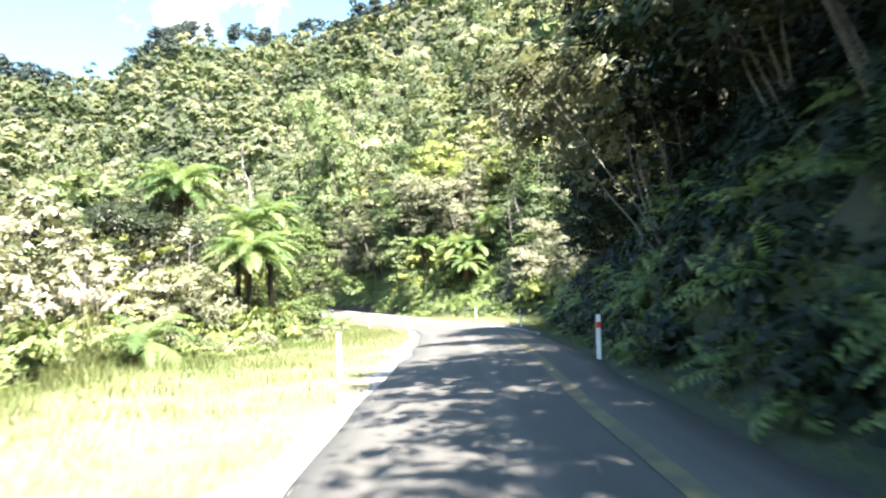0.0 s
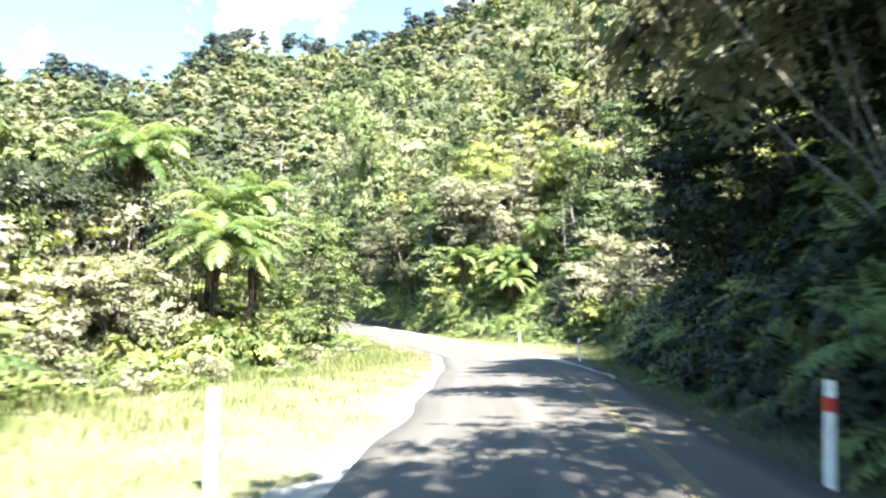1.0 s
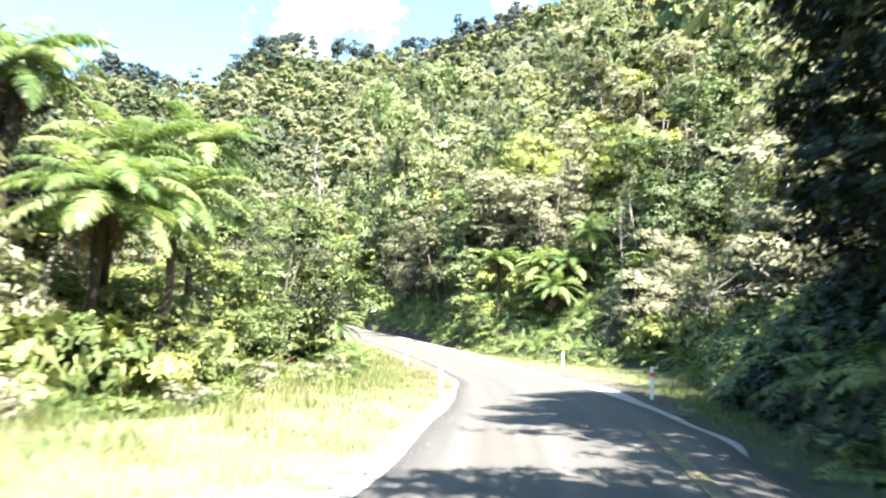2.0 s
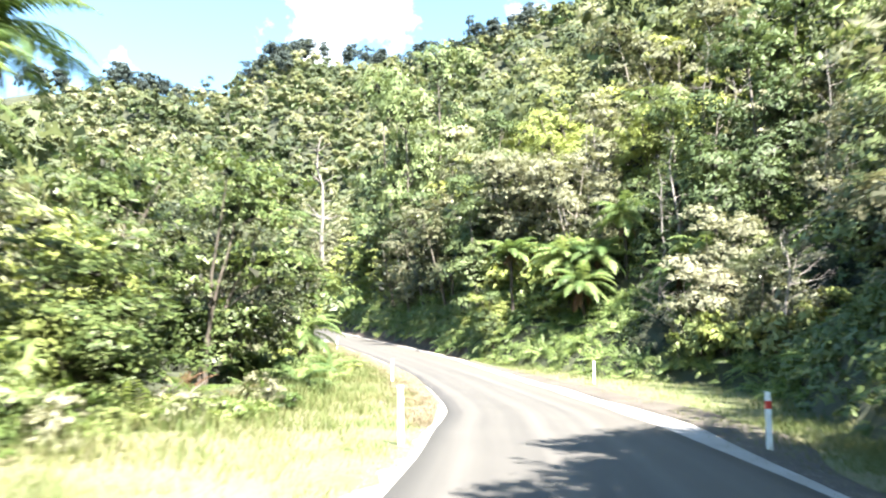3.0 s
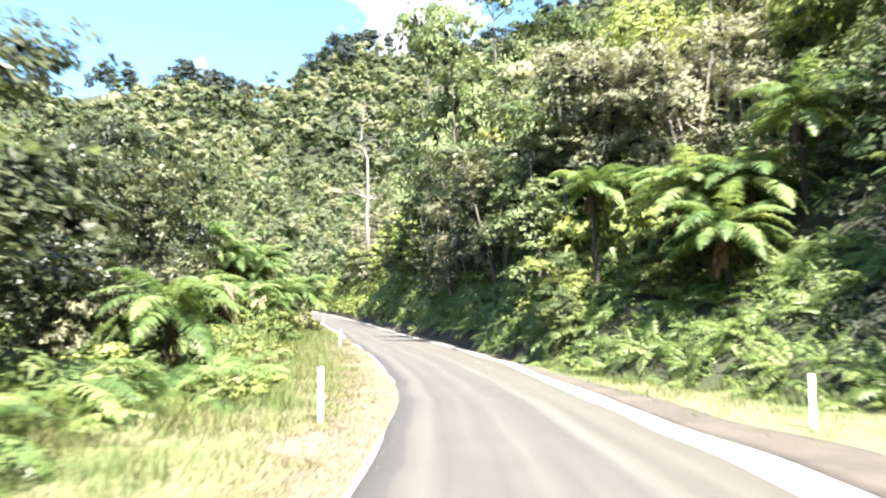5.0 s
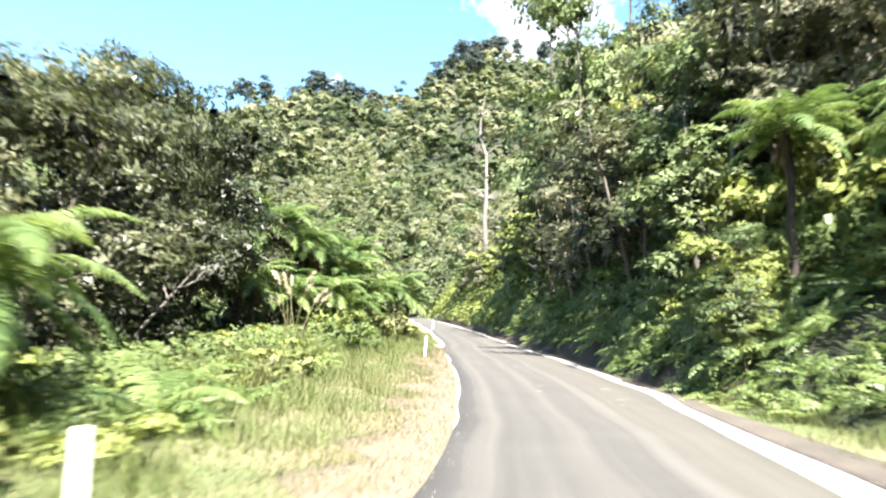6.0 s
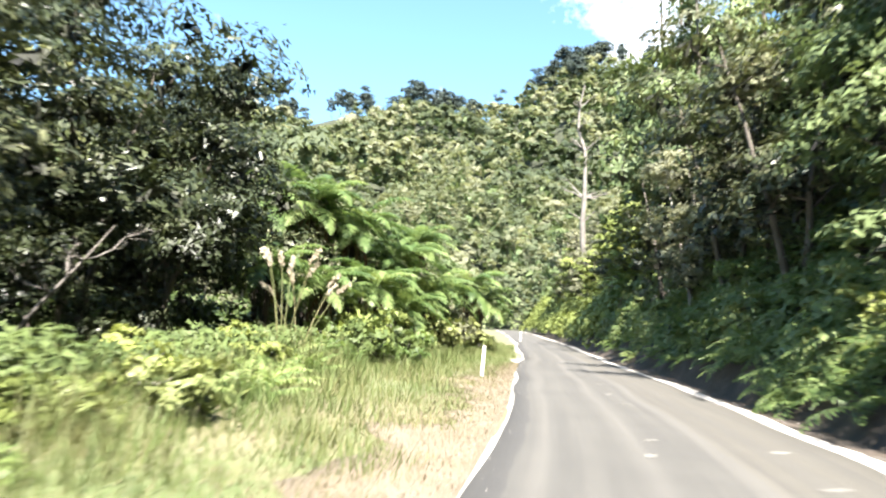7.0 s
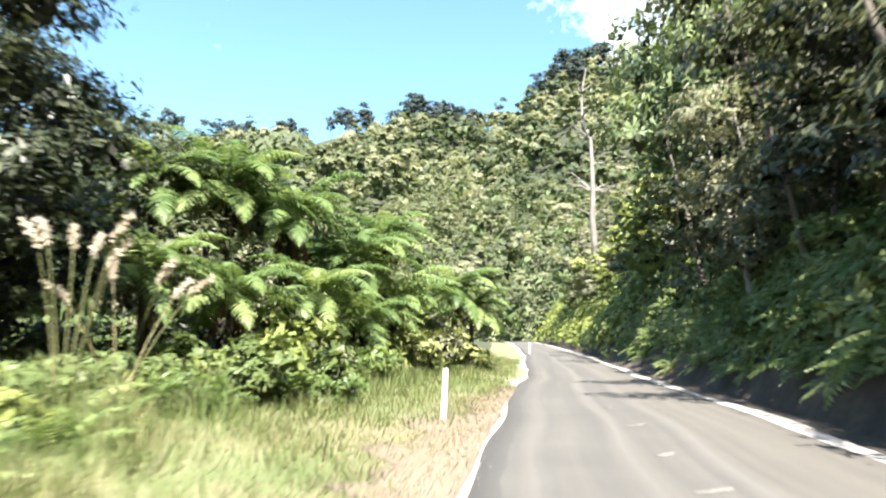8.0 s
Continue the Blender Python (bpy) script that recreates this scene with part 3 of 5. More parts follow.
# ---------------------------------------------------------------- trees
def branching(rng, h, stems, spread, trunk_r, crown_from=0.45, wig=0.25):
    """Stems that fork into limbs: tubes, and the limbs' ends."""
    tubes, ends = [], []
    for s in range(stems):
        a = rng.uniform(0, 6.283)
        out = spread * rng.uniform(0.35, 1.0) if stems > 1 else spread * 0.25
        n = 8
        tt = np.linspace(0, 1, n)
        hh = h * rng.uniform(0.8, 0.95)
        wob = np.cumsum(rng.normal(size=(n, 2)), 0) * wig * 0.22
        base = rng.normal(size=2) * 0.12 * (stems > 1)
        p = np.stack([base[0] + math.cos(a) * out * tt ** 1.4 + wob[:, 0], base[1] + math.sin(a) * out * tt ** 1.4 + wob[:, 1], -0.5 + tt * (hh + 0.5)], 1)
        tubes.append(tube(p, trunk_r * (1 - 0.85 * tt), 5))
        ends.append(p[-1])
        for b in range(max(3, int(9 / stems) + 2)):
            f = rng.uniform(crown_from, 0.92)
            i = f * (n - 1)
            st = p[int(i)] + (p[min(int(i) + 1, n - 1)] - p[int(i)]) * (i % 1)
            b_a = rng.uniform(0, 6.283)
            ln = spread * rng.uniform(0.45, 0.95) * (1.15 - 0.5 * f)
            t4 = np.linspace(0, 1, 4)
            q = st + np.stack([math.cos(b_a) * ln * t4, math.sin(b_a) * ln * t4, ln * rng.uniform(0.35, 0.9) * t4 ** 1.2], 1)
            q[1:] += rng.normal(size=(3, 3)) * 0.09
            tubes.append(tube(q, trunk_r * 0.42 * (1 - f * 0.4) * (1 - 0.85 * t4), 3))
            ends.append(q[-1])
            ends.append(q[2])
    return tubes, np.array(ends)


def tree_meshes(seed, h, spread, stems, leaf_count, leaf_size, leaf_mat, bark, clump=0.3, trunk_r=0.14, flat=0.6, crown_from=0.4, extra=8, low=0, inner=7):
    rng = np.random.default_rng(seed)
    tubes, ends = branching(rng, h, stems, spread, trunk_r, crown_from)
    wood = mesh_from("wood", *join(*tubes), bark, True)
    more = ends[rng.integers(0, len(ends), extra)] + rng.normal(size=(extra, 3)) * spread * 0.25
    a = rng.uniform(0, 6.283, low)
    rr = spread * rng.uniform(0.1, 0.55, low)
    skirt = np.stack([np.cos(a) * rr, np.sin(a) * rr, h * rng.uniform(0.08, 0.45, low)], 1)
    cs = np.concatenate([ends, more, skirt])
    r = spread * clump * rng.uniform(0.6, 1.35, (len(cs), 1))
    blobs = np.concatenate([cs, r, r, r * flat], 1)
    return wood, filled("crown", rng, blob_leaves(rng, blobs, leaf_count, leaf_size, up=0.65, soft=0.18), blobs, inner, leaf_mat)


def make_tree(kind, meshes, x, y, scale, turn, label, group="", z=None, sink=0.25, tilt=0.0, category="tree"):
    wood, crown = meshes
    z = float(height(x, y)) - sink if z is None else z
    e = new(kind)
    e.matrix_basis = Matrix.Translation((x, y, z)) @ Euler((0, tilt, turn)).to_matrix().to_4x4() @ Matrix.Diagonal((scale[0], scale[0], scale[1], 1))
    part_mesh("trunk", wood, e)
    part_mesh("crown", crown, e)
    return tagged(e, label, category, group)


# ---------------------------------------------------------------- ferns
def frond_arrays(rng, length, pairs, width, arch, lift, droop=0.25, fine=True):
    """One fern frond that arches out along +x: tapered midrib and paired leaflets."""
    n = 9
    t = np.linspace(0, 1, n)
    ang = lift - arch * t ** 1.2
    step = length / (n - 1)
    p = np.zeros((n, 3))
    p[1:, 0] = np.cumsum(np.cos(ang[:-1]) * step)
    p[1:, 2] = np.cumsum(np.sin(ang[:-1]) * step)
    rib = tube(p[::2], 0.016 * length / 2 * (1.05 - t[::2]), 3)
    s = np.linspace(0.10, 0.99, pairs)
    c = np.stack([np.interp(s, t, p[:, 0]), np.zeros(pairs), np.interp(s, t, p[:, 2])], 1)
    tang = unit(np.stack([np.cos(np.interp(s, t, ang)), np.zeros(pairs), np.sin(np.interp(s, t, ang))], 1))
    wide = width * np.sin(np.pi * np.clip(s, 0.02, 1) ** 0.75) ** 0.8 + 0.02
    half = length / pairs * 0.62
    vs = []
    for sgn in (1, -1):
        d = unit(np.array([0, sgn, 0]) * 1.0 + tang * 0.38 + np.array([0, 0, -droop]) + rng.normal(size=(pairs, 3)) * 0.09)
        a = c - tang * half * 0.6
        b = c + tang * half * 0.6
        m1 = c + d * wide[:, None] * 0.55 + tang * half * 0.75 + np.array([0, 0, 0.02])
        tip = c + d * wide[:, None] + np.array([0, 0, -1]) * wide[:, None] * 0.16
        vs.append(np.stack([a, m1 - tang * half * 1.2, tip, m1], 1))
        if fine:
            vs.append(np.stack([a, m1, b, c], 1))
    v = np.concatenate(vs).reshape(-1, 3)
    return join(rib, (v, np.arange(len(v)).reshape(-1, 4)))


_fr = np.random.default_rng(21)
FROND_TREE = [mesh_from("frond", *frond_arrays(_fr, 2.5, 34, 0.50, a, l), MAT_TREEFERN) for a, l in ((1.55, 0.80), (1.75, 0.60), (1.4, 0.35), (1.6, 1.0), (1.25, 0.1), (1.1, -0.15))]
FROND_DEAD = [mesh_from("dead_frond", *frond_arrays(_fr, 1.5, 20, 0.24, a, l, 0.9), MAT_DEADFROND) for a, l in ((0.8, -0.8), (0.5, -1.05))]


def tree_fern(x, y, trunk_h, size=1.0, lean=(0.0, 0.0), skirt=7, fronds=17, seed=0, z=None, label="", group="tree ferns"):
    """A tree fern: fibrous trunk, a crown of arching fronds and a skirt of dead ones."""
    rng = np.random.default_rng(seed + 100)
    e = new("tree_fern")
    e.matrix_basis = Matrix.Translation((x, y, (float(height(x, y)) - 0.2) if z is None else z))
    t = np.linspace(0, 1, 8)
    p = np.stack([lean[0] * t ** 1.5, lean[1] * t ** 1.5, (trunk_h + 0.2) * t], 1)
    p[1:-1, :2] += rng.normal(size=(6, 2)) * 0.03
    part_mesh("trunk", mesh_from("fern_trunk", *tube(p, np.array([0.17, 0.13, 0.115, 0.11, 0.11, 0.12, 0.14, 0.10]) * size ** 0.5, 9), MAT_FERNTRUNK, True), e, label="dark fibrous trunk")
    top = Vector(p[-1])
    fronds = int(fronds * 1.12)
    for i in range(fronds):
        ring = i % 6
        a = i * 2.39996 + rng.uniform(-0.2, 0.2)
        s = size * rng.uniform(0.85, 1.12)
        part_mesh("frond", FROND_TREE[ring], e, Matrix.Translation(top) @ Euler((rng.uniform(-0.15, 0.15), rng.uniform(-0.12, 0.12), a)).to_matrix().to_4x4() @ Matrix.Scale(s, 4))
    for i in range(skirt):
        a = i * 2.1 + rng.uniform(-0.4, 0.4)
        part_mesh("dead_frond", FROND_DEAD[i % 2], e, Matrix.Translation(top - Vector((0, 0, 0.1))) @ Euler((0, 0, a)).to_matrix().to_4x4() @ Matrix.Scale(size * rng.uniform(0.7, 1.1), 4), "dry rust-brown hanging frond")
    return tagged(e, label or "tree fern with arching green fronds on a dark fibrous trunk", "tree fern", group)


def fern_clump_mesh(seed, n=9, length=1.0):
    rng = np.random.default_rng(seed)
    pcs = []
    for i in range(n):
        v, f = frond_arrays(rng, length * rng.uniform(0.7, 1.2), 13, 0.2 * length, rng.uniform(0.9, 1.4), rng.uniform(0.5, 1.15), 0.25, False)
        a = i * 2.4 + rng.uniform(-0.3, 0.3)
        R = np.array([[math.cos(a), -math.sin(a), 0], [math.sin(a), math.cos(a), 0], [0, 0, 1]])
        pcs.append((v @ R.T, f))
    return mesh_from("fern_clump", *join(*pcs), MAT_FERN)


FERN_CLUMPS = [fern_clump_mesh(31), fern_clump_mesh(32, 8, 1.15), fern_clump_mesh(33, 10, 0.9)]


def on_slope(x, y, turn, lean):
    """A turn about the upright, then a tilt of lean times the slope, down the hill."""
    gx = (float(height(x + 0.4, y)) - float(height(x - 0.4, y))) / 0.8
    gy = (float(height(x, y + 0.4)) - float(height(x, y - 0.4))) / 0.8
    axis = Vector((gy, -gx, 0.0))
    tilt = Matrix.Rotation(lean * math.atan(axis.length), 4, axis.normalized()) if axis.length > 0.05 else Matrix()
    return tilt @ Matrix.Rotation(turn, 4, "Z")


def place_fern(x, y, s, turn, label="green ground fern with arching feathery fronds", group="ferns on the bank", lean=0.0):
    ob = new("fern", FERN_CLUMPS[int(turn * 10) % 3])
    ob.matrix_basis = Matrix.Translation((x, y, float(height(x, y)) - 0.05)) @ on_slope(x, y, turn, lean) @ Matrix.Scale(s, 4)
    return tagged(ob, label, "fern", group)


# ---------------------------------------------------------------- build: the land
build_ground()
build_road()
for i, (x, y, ln) in enumerate(((-13.0, 92.5, 0.7), (-11.6, 89.3, 0.6), (-10.5, 87.2, 0.7), (-8.5, 81.8, 0.45), (-8.1, 80.3, 0.4), (-6.7, 82.3, 0.7), (-5.8, 79.7, 0.8), (-5.6, 78.4, 0.5), (-14.6, 95.6, 0.6))):
    worn_mark(x, y, ln, 0.16, 1.2 + 0.3 * math.sin(i * 2.0), 500 + i)

# ---------------------------------------------------------------- build: marker posts
def marker_post(x, y, banded, lean=(0.0, 0.0), label=""):
    e = new("marker_post")
    e.matrix_basis = Matrix.Translation((x, y, float(height(x, y)))) @ Euler((lean[0], lean[1], 0)).to_matrix().to_4x4()
    bm = bmesh.new()
    bmesh.ops.create_cube(bm, size=1)
    for v in bm.verts:
        k = 1.0 if v.co.z < 0 else 0.9
        v.co = Vector((v.co.x * 0.105 * k, v.co.y * 0.05 * k, (v.co.z + 0.5) * 1.27 - 0.25))
    bmesh.ops.bevel(bm, geom=bm.edges[:] + bm.verts[:], offset=0.012, segments=2, profile=0.7, affect="EDGES")
    me = bpy.data.meshes.new("body")
    bm.to_mesh(me)
    bm.free()
    me.materials.append(MAT_WHITE)
    body = part_mesh("body", me, e)
    def sleeve(name, z0, z1, mat, lab):
        b2 = bmesh.new()
        bmesh.ops.create_cube(b2, size=1)
        for v in b2.verts:
            v.co = Vector((v.co.x * 0.106, v.co.y * 0.054, z0 + (v.co.z + 0.5) * (z1 - z0)))
        bmesh.ops.bevel(b2, geom=b2.edges[:], offset=0.006, segments=2, profile=0.7, affect="EDGES")
        m2 = bpy.data.meshes.new(name)
        b2.to_mesh(m2)
        b2.free()
        m2.materials.append(mat)
        part_mesh(name, m2, body, label=lab)
    if banded:
        sleeve("band", 0.72, 0.86, MAT_RED, "red reflective band")
        b3 = bmesh.new()
        bmesh.ops.create_cube(b3, size=1)
        for v in b3.verts:
            v.co = Vector((v.co.x * 0.06, v.co.y * 0.012 - 0.030, 0.66 + v.co.z * 0.07))
        m3 = bpy.data.meshes.new("reflector")
        b3.to_mesh(m3)
        b3.free()
        m3.materials.append(MAT_REFLECT)
        part_mesh("reflector", m3, body, label="small pale reflector")
    return tagged(e, label, "marker post", "posts along the road")


for x, y, banded, lean in ((3.46, 17.5, True, (0.0, 0.06)), (4.35, 43.8, True, (0.0, 0.0)), (2.75, 65.6, False, (0.0, 0.0)), (-2.45, 17.4, False, (0.0, 0.03)),
                           (-1.98, 42.9, False, (0.0, -0.03)), (-6.2, 63.3, False, (0.0, -0.03)), (-16.6, 91.8, False, (0.0, 0.03)), (-41.6, 164.0, False, (0.0, 0.0)), (-37.8, 142.0, False, (0.0, 0.0))):
    marker_post(x, y, banded, lean, "white roadside marker post with a red reflective band" if banded else "plain white roadside marker post in the verge")

# ---------------------------------------------------------------- build: woods
T_HERO = [tree_meshes(51, 8.5, 2.9, 3, 13000, 0.11, MAT_LEAFY, MAT_BARK, 0.30, 0.11, 0.75, 0.20, 44, 4),
          tree_meshes(52, 9.0, 3.2, 2, 12500, 0.112, MAT_GLOSSY_SHADED, MAT_BARK, 0.31, 0.14, 0.75, 0.30, 44, 3)]
# tea tree crowns, their leaves coloured dark for the shade over the bank
T_KANUKA = [tree_meshes(61, 9.5, 2.6, 4, 2700, 0.17, MAT_SHADED_LEAF, MAT_TEABARK, 0.36, 0.034, 0.6, 0.25, 18),
            tree_meshes(62, 10.5, 2.4, 3, 2600, 0.18, MAT_SHADED_LEAF, MAT_TEABARK, 0.38, 0.036, 0.6, 0.22, 18)]
T_OPEN = tree_meshes(63, 10.0, 2.5, 3, 1500, 0.17, MAT_SHADED_LEAF, MAT_TEABARK, 0.36, 0.034, 0.6, 0.3, 12, 0, 1)


def mid_set(count, size):
    return [tree_meshes(71, 7.5, 2.7, 2, count, size * 1.04, MAT_BROAD, MAT_BARK, 0.38, 0.14, 0.5, 0.12, 12, 7),
            tree_meshes(72, 8.5, 2.5, 2, count, size, MAT_OLIVE, MAT_PALEBARK, 0.36, 0.13, 0.5, 0.15, 12, 7),
            tree_meshes(73, 6.5, 2.6, 3, count, size * 1.04, MAT_BROAD, MAT_BARK, 0.38, 0.11, 0.45, 0.12, 12, 7),
            tree_meshes(74, 9.5, 2.4, 1, count, size, MAT_FOREST, MAT_BARK, 0.40, 0.17, 0.8, 0.12, 12, 7),
            tree_meshes(75, 7.5, 2.5, 4, count, size * 0.94, MAT_OLIVE, MAT_PALEBARK, 0.34, 0.09, 0.6, 0.25, 12, 7)]


T_NEAR, T_MID = mid_set(7000, 0.122), mid_set(3300, 0.185)
MID_LABELS = ["broadleaf tree with bright yellow-green leaves on the hillside", "grey-olive tea tree with a pale trunk on the hillside", "low spreading broadleaf tree on the hillside",
              "tall dark evergreen forest tree on the hillside", "many-stemmed grey-olive tea tree on the hillside"]


def scatter(rng, n, xr, yr, keep, gap):
    """Random places at least gap apart."""
    got = []
    cell = {}
    for _ in range(n * 30):
        x, y = rng.uniform(*xr), rng.uniform(*yr)
        if not keep(x, y):
            continue
        k = (int(x // gap), int(y // gap))
        if any((x - a) ** 2 + (y - b) ** 2 < gap * gap for i in (-1, 0, 1) for j in (-1, 0, 1) for a, b in cell.get((k[0] + i, k[1] + j), ())):
            continue
        cell.setdefault(k, []).append((x, y))
        got.append((x, y))
        if len(got) >= n:
            break
    return got


def deep_woods(y):
    """How far from the bank's foot the single trees give way to the woods."""
    return float(np.interp(y, [44, 74, 77, 100, 106, 120, 190], [14, 14, 25, 25, 14, 10, 11]))


_w = np.random.default_rng(7)
# trees on the hillside above the cut bank
for x, y in scatter(_w, 150, (-60, 45), (44, 190), lambda x, y: np.interp(y, [44, 58, 64, 84, 92], [3.0, 3.0, 7.0, 6.5, 3.0]) < x - bank_foot(y) < deep_woods(y), 3.1):
    i = int(_w.choice(5, p=[0.28, 0.22, 0.2, 0.12, 0.18]))
    if 90 < y < 118 and x - bank_foot(y) < 10 and _w.uniform() < 0.5:
        i = 3
    s = _w.uniform(0.85, 1.3)
    close = x - bank_foot(y) < 14 and y < 104
    tall, turn = _w.uniform(0.85, 1.1), _w.uniform(0, 6.28)
    if 72 < y < 79.5 and x - bank_foot(y) < 9.5:
        continue    # the open place of the tree ferns
    make_tree("hillside_tree", (T_NEAR if close else T_MID)[i], x, y, (s, s * tall), turn, MID_LABELS[i], "trees on the hillside")
# trees that lean out over the cut; far evergreens take shade-darkened leaves
T_SHADY = tree_meshes(77, 9.5, 2.5, 2, 5600, 0.13, MAT_GLOSSY_SHADED, MAT_BARK, 0.40, 0.15, 0.8, 0.12, 12, 7)
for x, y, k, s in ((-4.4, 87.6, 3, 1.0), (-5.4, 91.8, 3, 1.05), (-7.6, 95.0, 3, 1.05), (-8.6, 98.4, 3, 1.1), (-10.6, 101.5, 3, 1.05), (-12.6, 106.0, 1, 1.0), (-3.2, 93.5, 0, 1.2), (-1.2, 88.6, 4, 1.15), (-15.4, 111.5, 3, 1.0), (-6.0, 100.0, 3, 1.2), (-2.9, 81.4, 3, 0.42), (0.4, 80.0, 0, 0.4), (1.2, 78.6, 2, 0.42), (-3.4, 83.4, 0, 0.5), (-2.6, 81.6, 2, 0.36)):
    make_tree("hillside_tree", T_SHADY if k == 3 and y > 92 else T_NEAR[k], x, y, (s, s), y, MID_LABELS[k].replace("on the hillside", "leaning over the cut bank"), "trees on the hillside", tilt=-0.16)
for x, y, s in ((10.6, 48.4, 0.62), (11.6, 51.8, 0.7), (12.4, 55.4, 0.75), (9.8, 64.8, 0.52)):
    make_tree("hillside_tree", T_SHADY, x, y, (s, s), y, "evergreen tree coloured as in shade, shading the foot of the slope", "trees on the hillside", tilt=-0.12)
for x, y, s in ((-17.6, 122.0, 2.1), (-20.4, 129.5, 2.3), (-15.0, 117.0, 1.9), (-12.4, 124.0, 2.1)):
    make_tree("forest_tree", T_NEAR[3], x, y, (s * 0.85, s * 1.3), y, "very tall forest tree standing above the hillside crowns", "tall forest trees")
# trees of the valley floor on the left
for x, y in scatter(_w, 44, (-90, -12), (16, 150), lambda x, y: 5.0 < bush_line(y) - x < 19, 3.9):
    i = int(_w.choice(5, p=[0.08, 0.25, 0.07, 0.35, 0.25]))
    s = _w.uniform(0.7, 1.05)
    # along this edge the shade below the crowns is put into leaf colour
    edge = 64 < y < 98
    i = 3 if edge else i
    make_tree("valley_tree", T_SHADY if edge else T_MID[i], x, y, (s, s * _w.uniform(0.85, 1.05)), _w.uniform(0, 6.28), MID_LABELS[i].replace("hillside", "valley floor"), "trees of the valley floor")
# small trees round the tree ferns
for x, y, k, s in ((-10.4, 32.0, 4, 0.58), (-13.0, 33.0, 0, 0.66), (-11.8, 34.4, 2, 0.6), (-14.6, 36.0, 0, 0.85), (-11.0, 37.4, 2, 0.5), (-9.8, 43.2, 0, 0.5), (-16.0, 31.0, 4, 0.8), (-13.4, 28.6, 4, 0.62), (-15.4, 41.0, 1, 0.85),
                   (-12.4, 42.6, 0, 0.7), (-11.2, 29.4, 1, 0.45), (-17.5, 27.0, 0, 0.8), (-13.8, 39.4, 4, 0.75), (-15.0, 24.0, 1, 0.6), (-11.4, 46.4, 2, 0.7), (-12.2, 36.0, 4, 0.62), (-13.8, 36.4, 1, 0.72), (-10.2, 37.0, 3, 0.5), (-8.7, 40.0, 3, 0.45), (-10.4, 34.6, 3, 0.34), (-8.3, 37.4, 2, 0.36)):
    make_tree("small_tree", (T_MID if x < -12.9 else T_NEAR)[k], x, y, (s, s), x * 3, MID_LABELS[k].replace("tall ", "").replace("tree ", "small tree ", 1).replace("on the hillside", "beside the tree ferns"), "small trees round the tree ferns")
# tall tea trees that shade the road at the start
for x, y in scatter(_w, 50, (4, 20), (-16, 37.5), lambda x, y: np.interp(y, [16, 25, 37], [1.5, 3.0, 4.2]) < x - bank_foot(y) < 9.5, 1.75):
    i = int(_w.integers(0, 2))
    s = _w.uniform(0.95, 1.25) * (0.74 if y > 20 else 0.82 if y > 3 else 1.0)
    # the thin-leaved ones stay out of view and only cast dapples
    make_tree("tea_tree", T_OPEN if y < 6 else T_KANUKA[i], x, y, (s, s), _w.uniform(0, 6.28), "tall slender tea tree with pale leaning stems and a crown coloured as in shade", "tea trees above the road", tilt=-0.14 if y < 3 else 0.0)


for x, y, s in ((10.1, 35.6, 1.0), (11.7, 31.6, 1.05), (11.9, 35.0, 1.05), (11.5, 28.4, 1.0), (10.5, 38.0, 0.9), (7.0, 31.4, 0.5), (7.4, 34.0, 0.55), (7.8, 36.4, 0.5), (8.7, 39.0, 0.55), (7.2, 28.8, 0.46), (8.9, 36.8, 0.8)):
    make_tree("tea_tree", T_KANUKA[int(x * 10) % 2], x, y, (s, s), 0.0, "tall slender tea tree with pale leaning stems and a crown coloured as in shade", "tea trees above the road", tilt=-0.1)
# the second tea tree again, sunlight put into its paler leaf colour
T_GREY_LIT = tree_meshes(62, 10.5, 2.4, 3, 2600, 0.18, MAT_OLIVE, MAT_TEABARK, 0.38, 0.036, 0.6, 0.22, 18)
for x, y, s in ((9.5, 27.6, 0.95), (9.7, 30.4, 1.0), (9.8, 33.0, 0.95), (8.9, 30.6, 0.72), (8.9, 33.4, 0.75)):
    make_tree("tea_tree", T_GREY_LIT, x, y, (s, s), 0.0, "tall slender tea tree with a grey-olive crown coloured as if sunlit", "tea trees above the road", tilt=-0.1)
for x, y, s in ((7.4, 68.6, 0.62), (8.8, 70.0, 0.7)):
    make_tree("hillside_tree", T_NEAR[4], x, y, (s, s), 2.0, "many-stemmed grey-olive tea tree hanging over the hollow of the bank", "trees on the hillside", tilt=-0.25)
T_LEAN = tree_meshes(76, 9.5, 2.6, 4, 5200, 0.125, MAT_OLIVE, MAT_TEABARK, 0.34, 0.03, 0.6, 0.55, 12, 0)
for x, y, s, tl in ((5.9, 19.4, 0.92, -0.62), (8.7, 28.0, 0.9, -0.2), (8.9, 31.4, 0.9, -0.2)):
    make_tree("tea_tree", T_LEAN, x, y, (s, s), -1.2, "grey-olive tea tree on pale stems leaning out over the road", "tea trees above the road", tilt=tl)


# added to shade road and bank, mostly out of view
for x, y, s, tl in ((11.6, -3.0, 1.5, -0.06), (11.8, 7.0, 1.2, -0.06), (11.6, -10.0, 1.5, -0.06), (7.2, 3.6, 0.95, -0.1), (7.3, 8.4, 0.9, -0.18), (7.1, 11.4, 0.9, -0.22), (7.0, 14.2, 0.85, -0.2)):
    make_tree("tea_tree", T_KANUKA[int(x * 10) % 2], x, y, (s, s), 0.0, "tall tea tree with a shade-coloured crown, added to shade the road", "tea trees above the road", tilt=tl)


